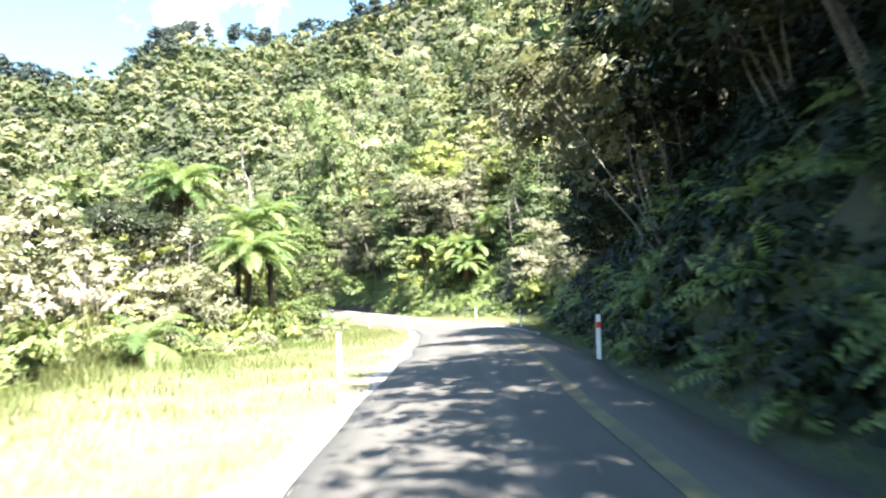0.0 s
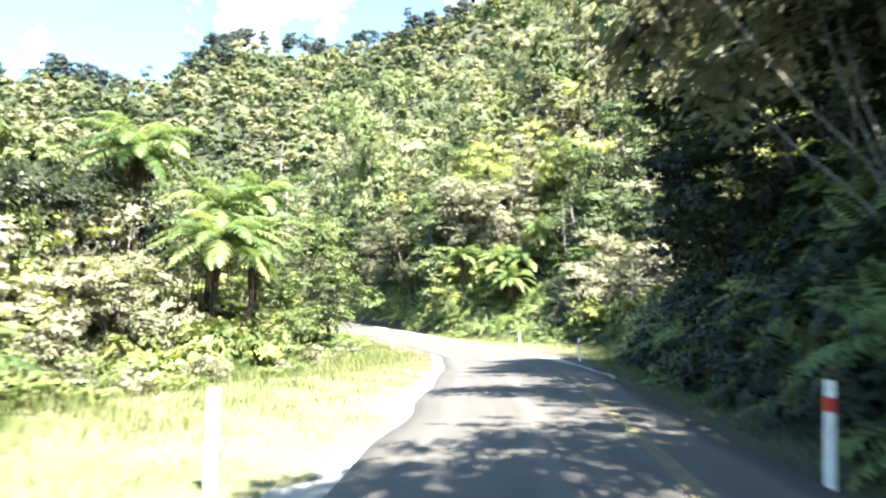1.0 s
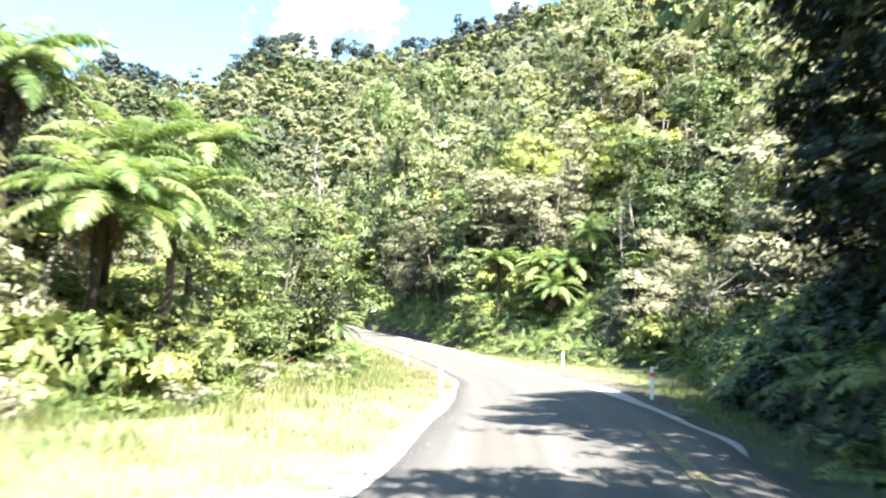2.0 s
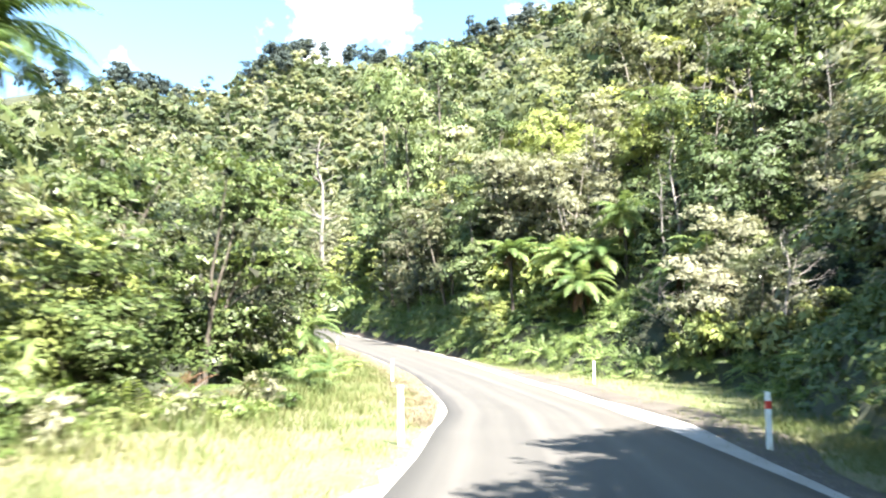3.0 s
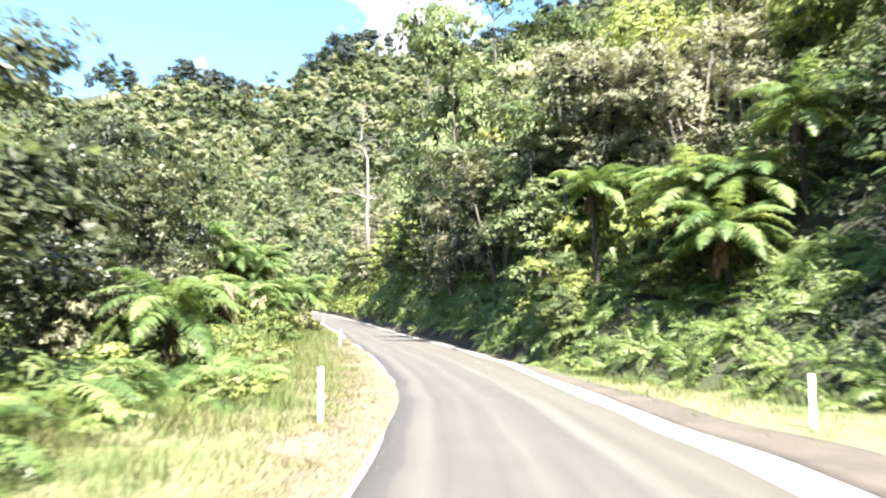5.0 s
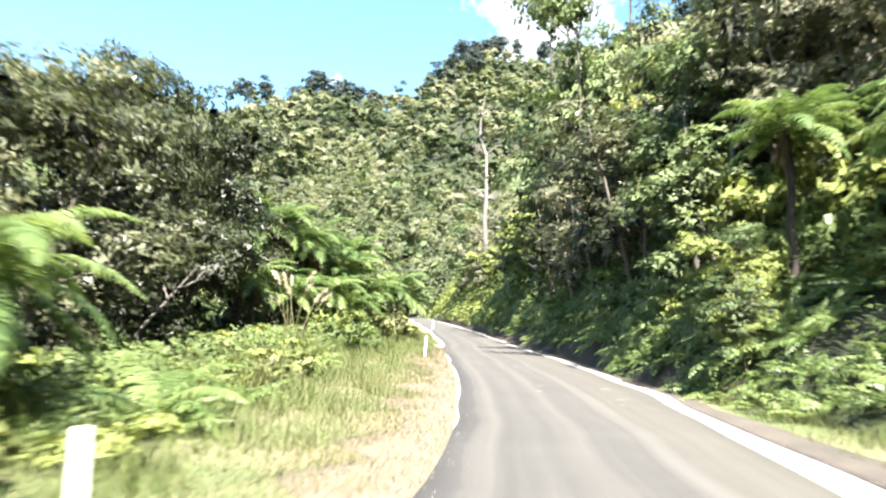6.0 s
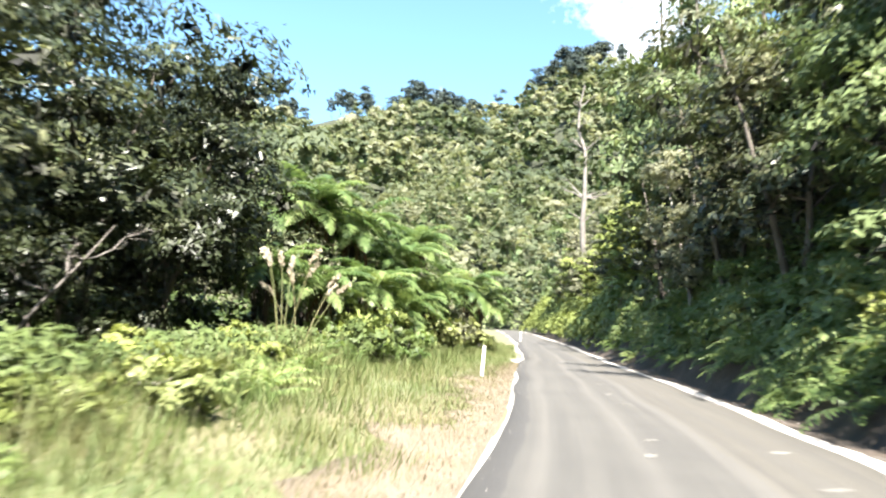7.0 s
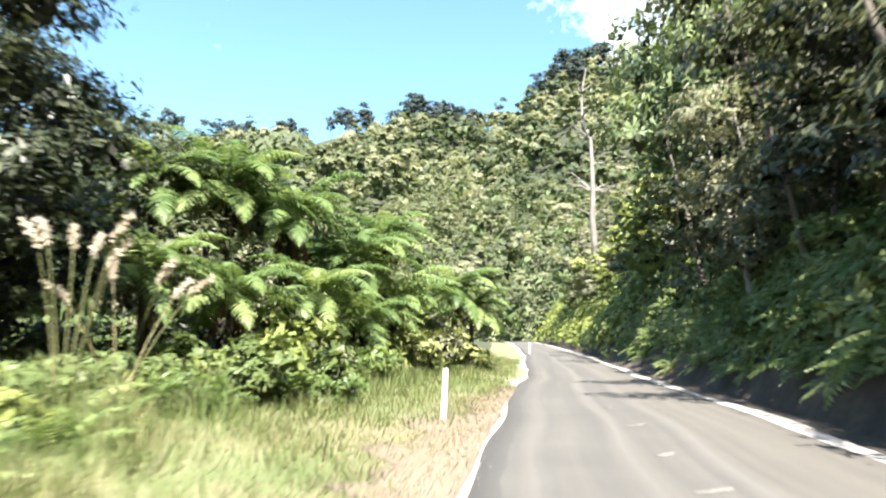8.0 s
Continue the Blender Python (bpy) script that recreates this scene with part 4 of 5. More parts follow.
def far_woods():
    """The woods of the hills round the valley, too many to count."""
    rng = np.random.default_rng(17)
    protos = []
    for k in range(9):
        far = k >= 6
        n, wide, tall = (10, 2.3, 2.2) if far else (15, 2.4, 2.5 + 0.25 * k)
        d = unit(rng.normal(size=(n, 3)))
        d[:, 2] = np.abs(d[:, 2]) * 1.1 - 0.25
        r = wide * rng.uniform(0.30, 0.50, (n, 1))
        blobs = np.concatenate([d[:, :2] * wide * 0.68, 2.2 + tall + d[:, 2:] * tall, r, r, r * 0.8], 1)
        skin = blob_leaves(rng, blobs, 120 if far else 370, 0.66 if far else 0.335, 0.45, 0.3, 0.0, soft=0.12, tuft=7)
        # big darker leaves inside each crown, added to shade its gaps
        core = np.array([[0, 0, 2.0 + tall * 0.7, wide * 0.8, wide * 0.8, tall]])
        tw = unit(rng.normal(size=(8 if far else 12, 3)))
        tv, tf = leaves(rng, core[0, :3] + tw * core[0, 3:] * 0.4, tw, 1.3, 1.5)
        v, f, nn = skin
        protos.append((np.concatenate([v, tv]), np.concatenate([f, tf + len(v)]), np.concatenate([nn, np.repeat(tw, 3, 0)]), np.arange(len(f) + len(tf)) >= len(f)))
    vs, fs, ns, tints, inner, n = [], [], [], [], [], 0
    def near(x, y):
        if y < 150 and (x > bank_foot(y) + (32 if y < 40 else 62) or x < bush_line(y) - 95):
            return False
        if x < -70 and y < 96 or x < -20 and y < 50 or x > 10 and y > 215 or x > 62:
            return False
        if y < HEAD and bush_line(y) - 19 < x < bank_foot(y) + deep_woods(y):
            return y < 44 and x > bank_foot(y) + 11
        return True
    spots = scatter(rng, 1500, (-150, 62), (4, 300), near, 3.7) + scatter(rng, 2300, (-330, 40), (225, 520), lambda x, y: (y > 300 or x < -150) and (x > -250 or y > 330), 5.2)
    spots += scatter(rng, 380, (-120, -14), (-14, 96), lambda x, y: x < bush_line(y) - (20 if y > 14 else 8) and not near(x, y), 4.4)
    for x, y in spots:
        far = y > 300 or x < -150 or y < 62 or y < HEAD and (x < bush_line(y) - 24 or 70 > y > 44 and x > 24)
        v, f, nn, core = protos[int(rng.integers(6, 9) if far else rng.integers(0, 6))]
        inner.append(core)
        a, s = rng.uniform(0, 6.283), rng.choice([0.8, 1.0, 1.2, 1.5], p=[0.25, 0.35, 0.25, 0.15]) * rng.uniform(0.9, 1.15) * (1.55 if y > 225 and far else 1.15)
        R = np.array([[math.cos(a), -math.sin(a), 0], [math.sin(a), math.cos(a), 0], [0, 0, rng.uniform(0.7, 1.05) if far else rng.uniform(0.8, 1.3)]]) * s
        grove = math.sin(x * 0.045 + 1.0) * math.sin(y * 0.041 + 0.6) > 0.42
        tints.append(np.full(len(v), rng.uniform(-0.15, 0.1) if grove and rng.uniform() < 0.75 else rng.choice([rng.uniform(0, 0.35), rng.uniform(0.2, 0.8), rng.uniform(0.6, 1.0)], p=[0.3, 0.45, 0.25]), np.float32))
        vs.append(v @ R.T + np.array([x, y, float(height(x, y)) - 0.8]))
        ns.append(nn @ R.T)
        fs.append(f + n)
        n += len(v)
    me = soften(mesh_from("far_woods", np.concatenate(vs), np.concatenate(fs), MAT_WOODS), np.concatenate(ns))
    me.attributes.new("tree", "FLOAT", "POINT").data.foreach_set("value", np.concatenate(tints))
    me.materials.append(MAT_FOREST)
    me.polygons.foreach_set("material_index", np.concatenate(inner).astype(np.int32))
    tagged(new("far_woods", me), "dense native forest covering the hills round the valley", "woods", kind="stuff")


far_woods()


def ridge_woods():
    """Tall dark conifers standing along the skyline."""
    rng = np.random.default_rng(23)
    vs, fs, n = [], [], 0
    for k in range(120):
        th = radians(rng.choice([rng.uniform(9, 24), rng.uniform(27, 34), rng.uniform(36, 52), rng.uniform(0, 9)], p=[0.45, 0.2, 0.25, 0.1]))
        r = np.arange(250, 620, 6.0)
        X, Y = -np.sin(th) * r, 60 + np.cos(th) * r
        i = int(np.argmax((height(X, Y) + 10) / r))
        x, y = X[i] + rng.normal() * 5, Y[i] + rng.uniform(-14, 6)
        m = 11
        hh = rng.uniform(14, 22)
        c = np.concatenate([rng.normal(size=(m, 2)) * 1.7, rng.uniform(0.35, 1.0, (m, 1)) ** 0.8 * hh], 1)
        rr = rng.uniform(1.5, 2.7, (m, 1))
        v, f = blob_leaves(rng, np.concatenate([c, rr, rr, rr * 0.7], 1), 420, 0.85, 0.4, 0.5, -0.3, tuft=3)
        tv, tf = leaves(rng, np.stack([np.zeros(12), np.zeros(12), np.linspace(0, hh * 0.9, 12)], 1), rng.normal(size=(12, 3)), 0.5, 5.0)
        v, f = join((v, f), (tv, tf))
        vs.append(v + np.array([x, y, float(height(x, y)) - 0.5]))
        fs.append(f + n)
        n += len(v)
    tagged(new("ridge_woods", mesh_from("ridge_woods", np.concatenate(vs), np.concatenate(fs), MAT_PODO)), "tall dark conifers standing along the ridge", "woods", kind="stuff")


ridge_woods()


def hill_cover():
    """Low leafy growth between the trees of the hills."""
    rng = np.random.default_rng(27)
    n = 7600
    x, y = rng.uniform(-150, 75, n), rng.uniform(40, 330, n)
    yc = np.minimum(y, HEAD)
    keep = ((x > bank_foot(yc) + 14) | (x < bush_line(yc) - 20) | (y > HEAD)) & (x < bank_foot(yc) + 75)
    x, y = x[keep], y[keep]
    per = 12
    c = np.repeat(np.stack([x, y, height(x, y) + rng.uniform(0.2, 1.6, len(x))], 1), per, 0)
    d = unit(rng.normal(size=c.shape))
    d[:, 2] = np.abs(d[:, 2])
    v, f = leaves(rng, c + d * rng.uniform(0.8, 1.9, (len(c), 1)), d + np.array([0.2, -0.4, 0.5]), 0.55)
    me = soften(mesh_from("hill_cover", v, f, MAT_FOREST), np.repeat(d + np.array([0, 0, 0.5]), 3, 0))
    tagged(new("hill_cover", me), "low scrub between the trees of the hills", "woods", kind="stuff")


hill_cover()

# ---------------------------------------------------------------- build: tree ferns
for i, (x, y, top, s, lean, skirt, fr) in enumerate((
        (-12.9, 37.6, 8.3, 1.15, (0.2, 0.0), 6, 28), (-9.3, 35.9, 4.5, 1.05, (0.4, -0.2), 14, 30), (-9.3, 41.0, 6.8, 0.95, (0.3, -0.2), 8, 22), (-10.4, 38.2, 6.0, 1.0, (0.6, 0.0), 4, 20), (-8.8, 38.6, 4.9, 0.9, (0.3, -0.1), 8, 20),
        (-11.6, 66.4, 2.0, 0.95, (0.4, -0.3), 2, 18), (2.1, 79.2, 7.0, 1.2, (-0.3, -0.3), 22, 30), (3.8, 79.0, 7.2, 1.25, (0.1, -0.3), 14, 26), (2.9, 77.2, 5.2, 1.1, (-0.2, -0.4), 20, 26), (5.6, 78.2, 9.6, 1.1, (-0.1, -0.4), 9, 22),
        (-1.7, 83.0, 7.9, 0.95, (-0.2, -0.2), 6, 20), (-28.9, 106.6, 7.6, 1.2, (0.0, 0.0), 16, 26), (-27.4, 105.4, 4.6, 1.3, (0.2, -0.2), 18, 26), (-31.0, 104.2, 6.4, 1.3, (0.0, 0.0), 6, 22),
        (-29.2, 97.6, 8.0, 1.4, (0.2, -0.2), 6, 24), (-28.8, 100.4, 7.4, 1.4, (0.2, -0.2), 8, 24), (-32.4, 99.5, 8.6, 1.3, (0.0, 0.0), 3, 20), (-27.8, 103.2, 6.0, 1.3, (0.2, -0.2), 8, 22), (-29.8, 95.0, 7.6, 1.3, (0.1, -0.2), 6, 22), (-27.4, 110.6, 5.6, 1.2, (0.2, -0.2), 8, 20), (-29.8, 114.5, 5.4, 1.2, (0.2, 0.0), 6, 18), (-26.4, 95.4, 3.9, 1.15, (0.2, -0.2), 5, 18), (-26.2, 99.0, 4.3, 1.2, (0.2, -0.2), 6, 18), (-26.4, 102.0, 3.6, 1.15, (0.2, -0.2), 6, 18), (-27.0, 92.6, 4.4, 1.15, (0.2, -0.1), 4, 18),
        (-26.6, 111.0, 4.8, 1.0, (0.0, 0.0), 6, 16), (-8.6, 21.4, 1.1, 0.8, (0.1, 0.0), 3, 14), (-22.6, 127.5, 7.5, 1.1, (0.0, 0.0), 4, 16),
        (-9.1, 62.8, -0.1, 0.85, (0.0, 0.0), 0, 16), (-9.9, 60.6, 0.0, 0.9, (0.0, 0.0), 0, 16), (-11.2, 69.2, 0.0, 0.85, (0.0, 0.0), 0, 14), (-8.6, 57.4, -0.1, 0.75, (0.0, 0.0), 0, 14), (9.6, 71.6, 6.4, 1.15, (-0.4, -0.4), 12, 24), (8.2, 72.6, 5.6, 1.1, (-0.3, -0.3), 8, 22))):
    tree_fern(x, y, max(0.12, top - float(height(x, y))), s, lean, skirt, fr, i)

# ---------------------------------------------------------------- build: trees along the left
for i, (x, y, k, s, sh) in enumerate(((-10.8, 54.0, 0, 0.95, 0.95), (-12.8, 50.0, 0, 0.9, 0.9), (-11.8, 59.0, 1, 0.8, 0.75), (-14.5, 44.5, 0, 0.95, 0.95), (-9.6, 45.5, 0, 0.7, 0.5), (-17.5, 38.0, 1, 0.9, 0.85),
                                      (-24.8, 82.6, 1, 1.15, 1.3), (-26.4, 87.2, 1, 0.95, 1.2), (-29.8, 89.4, 1, 0.9, 1.1), (-22.8, 77.4, 1, 0.95, 1.0), (-17.8, 72.0, 1, 0.85, 0.85), (-15.6, 67.6, 1, 0.75, 0.75), (-20.2, 75.0, 1, 0.8, 0.9), (-22.0, 27.0, 1, 1.1, 1.1), (-27.0, 86.8, 1, 1.0, 1.0), (-32.4, 91.5, 1, 0.85, 0.9), (-15.2, 39.8, 1, 0.85, 0.95), (-14.6, 33.6, 1, 0.75, 0.75))):
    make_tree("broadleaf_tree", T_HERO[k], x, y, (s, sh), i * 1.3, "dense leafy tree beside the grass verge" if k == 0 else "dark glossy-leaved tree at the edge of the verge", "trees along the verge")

# ---------------------------------------------------------------- build: ferns of the bank
_f = np.random.default_rng(9)


def hollow(x, y):
    """The shaded hollow of the bank under overhanging trees, where few ferns grow."""
    return 61.5 < y < 73 and x - bank_foot(y) > 1.3


for n, yr, reach, gap in ((65, (0, 44), 3.2, 0.9), (130, (54, 90), 6.5, 0.85), (75, (84, 122), 3.8, 0.8)):
    for x, y in scatter(_f, n, (-30, 16), yr, lambda x, y: 0.2 < x - bank_foot(y) < reach, gap):
        s, turn = _f.uniform(0.8, 1.4), _f.uniform(0, 6.28)
        if not hollow(x, y):
            place_fern(x, y, s, turn, lean=0.7)
for x, y in scatter(_f, 48, (-30, -7), (14, 112), lambda x, y: -2.0 < x - bush_line(y) < 1.1, 1.2):
    place_fern(x, y, _f.uniform(0.8, 1.5), _f.uniform(0, 6.28), "bright green fern at the edge of the long grass", "ferns along the verge")


def fern_cover():
    """The ferns of the bank that stand too close together to be told apart."""
    cl = []
    for me in FERN_CLUMPS:
        v = np.empty(len(me.vertices) * 3, np.float32)
        me.vertices.foreach_get("co", v)
        f = np.empty(len(me.loops), np.int32)
        me.loops.foreach_get("vertex_index", f)
        cl.append((v.reshape(-1, 3), f.reshape(-1, 4)))
    pcs = []
    for n, yr, lo, hi in ((40, (0, 44), 0.3, 4.0), (140, (56, 90), 0.2, 6.0), (60, (84, 124), 0.3, 4.0)):
        for x, y in scatter(_f, n, (-30, 16), yr, lambda x, y: lo < x - bank_foot(y) < hi and not hollow(x, y), 0.7):
            v, f = cl[int(_f.integers(0, 3))]
            m = np.array(on_slope(x, y, _f.uniform(0, 6.28), 0.7).to_3x3()) * _f.uniform(0.8, 1.4)
            pcs.append((v @ m.T + np.array([x, y, float(height(x, y)) - 0.05]), f))
    tagged(new("fern_cover", mesh_from("fern_cover", *join(*pcs), MAT_FERN)), "dense ferns covering the cut bank", "ferns", kind="stuff")


fern_cover()


def undergrowth(name, seed, count, yr, side, near, far, leaf, low, high, material, label):
    """Low leafy growth over the land beside the road: clumps of leaves, too many to count."""
    rng = np.random.default_rng(seed)
    y = rng.uniform(*yr, count)
    off = rng.uniform(near, far, count)
    x = bank_foot(y) + off if side > 0 else bush_line(y) - off
    z = height(x, y) + rng.uniform(low, high, count)
    per = 24
    c = np.repeat(np.stack([x, y, z], 1), per, 0)
    d = unit(rng.normal(size=(count * per, 3)))
    d[:, 2] = np.abs(d[:, 2])
    r = np.repeat(rng.uniform(0.25, 0.75, (count, 1)), per, 0) * leaf / 0.18
    nrm = d + np.array([-0.35 * side, -0.15, 0.45]) + rng.normal(size=d.shape) * 0.35
    v, f = leaves(rng, c + d * r, nrm, leaf)
    me = soften(mesh_from(name, v, f, material), np.repeat(d + np.array([-0.25 * side, 0, 0.4]) + rng.normal(size=d.shape) * 0.25, 3, 0))
    tagged(new(name, me), label, "undergrowth", kind="stuff")


# growth under the trees gets its shade from the leaf colour
undergrowth("shade_undergrowth", 46, 1700, (0, 42), 1, 0.0, 7.0, 0.14, -0.1, 0.6, MAT_SHADED_LEAF, "leafy growth on the bank below the tea trees, coloured as in shade")
undergrowth("bank_undergrowth", 41, 1000, (84, 130), 1, 0.7, 5.0, 0.15, -0.1, 0.5, MAT_SHRUB, "tangled leafy growth hanging over the cut bank")
undergrowth("hollow_undergrowth", 51, 320, (62, 73), 1, 1.4, 7.0, 0.12, -0.05, 0.5, MAT_SHADED_LEAF, "leafy growth in the hollow of the bank, with shade put into its colour")
undergrowth("fern_bed", 49, 420, (72, 90), 1, 0.1, 6.5, 0.10, -0.05, 0.18, MAT_FERN, "low leafy growth under the ferns of the bank")
undergrowth("bank_creepers", 45, 2000, (84, 130), 1, 0.55, 4.5, 0.13, -0.15, 0.35, MAT_FERN, "bright small-leaved creepers hanging over the cut bank")
undergrowth("far_bank_undergrowth", 44, 1300, (128, 222), 1, 0.1, 8.0, 0.30, -0.1, 0.8, MAT_BROAD, "leafy growth over the bank farther up the road")
undergrowth("foot_undergrowth", 52, 650, (39, 64), 1, 0.2, 12.0, 0.14, -0.05, 0.7, MAT_SHRUB, "tangled leafy growth over the foot of the slope")
undergrowth("grove_undergrowth", 53, 700, (-4, 42), 1, 4.0, 16.0, 0.18, -0.05, 0.8, MAT_SHADED_LEAF, "leafy undergrowth below the tea trees, coloured dark as in shade")
undergrowth("slope_undergrowth", 50, 900, (58, 96), 1, 5.5, 17.0, 0.15, 0.0, 1.2, MAT_LEAFY, "small-leaved undergrowth below the trees of the slope")
undergrowth("hillside_undergrowth", 42, 900, (96, 200), 1, 5.0, 20.0, 0.28, 0.1, 1.3, MAT_LEAFY, "leafy undergrowth below the hillside trees")
undergrowth("wood_edge_undergrowth", 47, 1000, (6, 43), -1, 0.3, 7.0, 0.10, 0.0, 0.9, MAT_SHRUB, "low leafy growth along the edge of the wood")
undergrowth("far_edge_undergrowth", 48, 900, (59, 125), -1, 0.2, 3.2, 0.11, 0.0, 0.8, MAT_SHRUB, "low leafy growth along the edge of the wood")
undergrowth("valley_undergrowth", 43, 1500, (0, 150), -1, 7.0, 20.0, 0.26, 0.1, 1.6, MAT_LEAFY, "leafy undergrowth below the valley trees")


# ---------------------------------------------------------------- build: shrubs along the verge
def shrub_mesh(seed, material, n=1100, size=0.13, tall=0.9):
    rng = np.random.default_rng(seed)
    k = 9
    c = np.concatenate([rng.normal(size=(k, 2)) * 0.5, rng.uniform(0.15, tall, (k, 1))], 1)
    r = rng.uniform(0.3, 0.6, (k, 1))
    blobs = np.concatenate([c, r, r, r * 0.85], 1)
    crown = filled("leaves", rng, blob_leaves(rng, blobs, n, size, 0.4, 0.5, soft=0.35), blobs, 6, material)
    stems = []
    for p in c:
        t = np.linspace(0, 1, 4)[:, None]
        q = np.array([p[0] * 0.15, p[1] * 0.15, -0.2]) * (1 - t) + p * t + rng.normal(size=(4, 3)) * 0.03
        stems.append(tube(q, np.array([0.02, 0.016, 0.012, 0.006]), 3))
    return mesh_from("stems", *join(*stems), MAT_BARK, True), crown


SHRUBS = [shrub_mesh(81, MAT_SHRUB, 1000, 0.115), shrub_mesh(82, MAT_FERN, 900, 0.115, 0.7), shrub_mesh(83, MAT_OLIVE, 1100, 0.095, 1.4), shrub_mesh(84, MAT_BROAD, 950, 0.125, 1.1)]
SHRUB_LABELS = ["leafy green shrub at the edge of the verge", "low bright green bush in the long grass", "grey-olive twiggy shrub at the edge of the verge", "yellow-green leafy shrub below the trees"]
_s = np.random.default_rng(10)


def place_shrub(k, x, y, s, sh, label="", group="shrubs along the verge"):
    e = new("shrub")
    e.matrix_basis = Matrix.Translation((x, y, float(height(x, y)) - 0.05)) @ Euler((0, 0, _s.uniform(0, 6.28))).to_matrix().to_4x4() @ Matrix.Diagonal((s, s, sh, 1))
    part_mesh("stems", SHRUBS[k][0], e)
    part_mesh("leaves", SHRUBS[k][1], e)
    tagged(e, label or SHRUB_LABELS[k], "shrub", group)


for k, x, y, a, b in ((0, -8.5, 34.0, 1.3, 1.7), (3, -8.1, 36.2, 1.2, 1.5), (0, -9.0, 32.6, 1.3, 1.6), (2, -9.9, 33.6, 1.5, 2.0), (1, -8.3, 31.0, 1.2, 1.3), (0, -8.6, 39.4, 1.0, 1.2),
                      (0, -24.4, 97.6, 1.3, 1.6), (1, -24.9, 100.2, 1.3, 1.4), (0, -25.6, 102.8, 1.2, 1.5), (3, -23.8, 95.4, 1.3, 1.5), (0, -26.0, 105.0, 1.3, 1.5), (2, -26.2, 107.4, 1.2, 1.5), (0, -26.4, 109.6, 1.3, 1.6), (1, -27.2, 112.2, 1.4, 1.4),
                      (1, -20.9, 89.2, 1.0, 0.9), (0, -21.4, 90.8, 1.3, 1.3), (1, -20.7, 92.4, 1.0, 0.9), (3, -22.0, 91.8, 1.3, 1.4), (0, -21.3, 93.8, 1.1, 1.1)):
    place_shrub(k, x, y, a, b)
for k, x, y, s in ((0, 6.9, 67.2, 1.0), (0, 7.9, 66.4, 1.3), (3, 8.8, 65.4, 1.2), (2, 8.3, 67.6, 1.4), (0, 9.6, 64.0, 1.3), (3, 10.2, 62.6, 1.4), (0, 10.0, 61.0, 1.3), (2, 10.8, 63.4, 1.5), (0, 7.6, 69.2, 1.3)):
    place_shrub(k, x, y, s, s * 1.25, "leafy shrub at the foot of the shaded bank", "shrubs on the cut bank")
for x, y in scatter(_s, 46, (-30, 4), (82, 126), lambda x, y: 0.9 < x - bank_foot(y) < 5.0, 1.3):
    k, s = int(_s.choice([0, 1, 3], p=[0.45, 0.3, 0.25])), _s.uniform(0.55, 1.15)
    place_shrub(k, x, y, s, s * _s.uniform(0.8, 1.2), "leafy shrub hanging over the cut bank", "shrubs on the cut bank")
for x, y in scatter(_s, 14, (-6, 6), (80, 87), lambda x, y: 3.5 < x - bank_foot(y) < 9.0, 1.2):
    s = _s.uniform(0.9, 1.5)
    place_shrub(int(_s.choice([0, 3])), x, y, s, s * 1.3, "leafy shrub below the tree ferns of the slope", "shrubs on the cut bank")
for x, y in scatter(_s, 92, (-46, -6), (17, 102), lambda x, y: -4.0 < x - bush_line(y) < -0.2, 1.05):
    k = int(_s.choice(4, p=[0.38, 0.27, 0.15, 0.2]))
    if 42 < y < 58 or 42 < y < 76 and x > bush_line(y) - 1.8:
        continue
    s = _s.uniform(0.7, 1.3)
    if 70 < y < 95:
        if x > bush_line(y) - 2.6:
            place_fern(x, y, s * 1.1, _s.uniform(0, 6.28), "bright green fern at the edge of the long grass", "ferns along the verge")
        continue
    place_shrub(k, x, y, s, s * _s.uniform(0.8, 1.4))


for x, y in scatter(_s, 70, (-30, -8), (58, 96), lambda x, y: -0.6 < x - bush_line(y) < np.interp(y, [58, 66, 80, 92, 100], [1.0, 1.6, 1.5, 0.9, 0.4]), 0.95):
    if _s.uniform() < 0.62:
        place_fern(x, y, _s.uniform(0.8, 1.35), _s.uniform(0, 6.28), "bright green fern at the edge of the long grass", "ferns along the verge")
    else:
        k, s = int(_s.choice([0, 1, 3])), _s.uniform(0.5, 0.85)
        place_shrub(k, x, y, s, s * _s.uniform(0.7, 1.0))


for x, y in scatter(_s, 48, (-12, -4), (22, 50), lambda x, y: 0.1 < x - bush_line(y) < np.interp(y, [22, 30, 40, 50], [1.5, 2.6, 2.2, 0.8]), 0.75):
    s = _s.uniform(0.35, 0.62)
    place_shrub(int(_s.choice([0, 1, 1, 2])), x, y, s, s * _s.uniform(0.7, 1.1), "low tangled weeds at the edge of the long grass", "weeds along the verge")


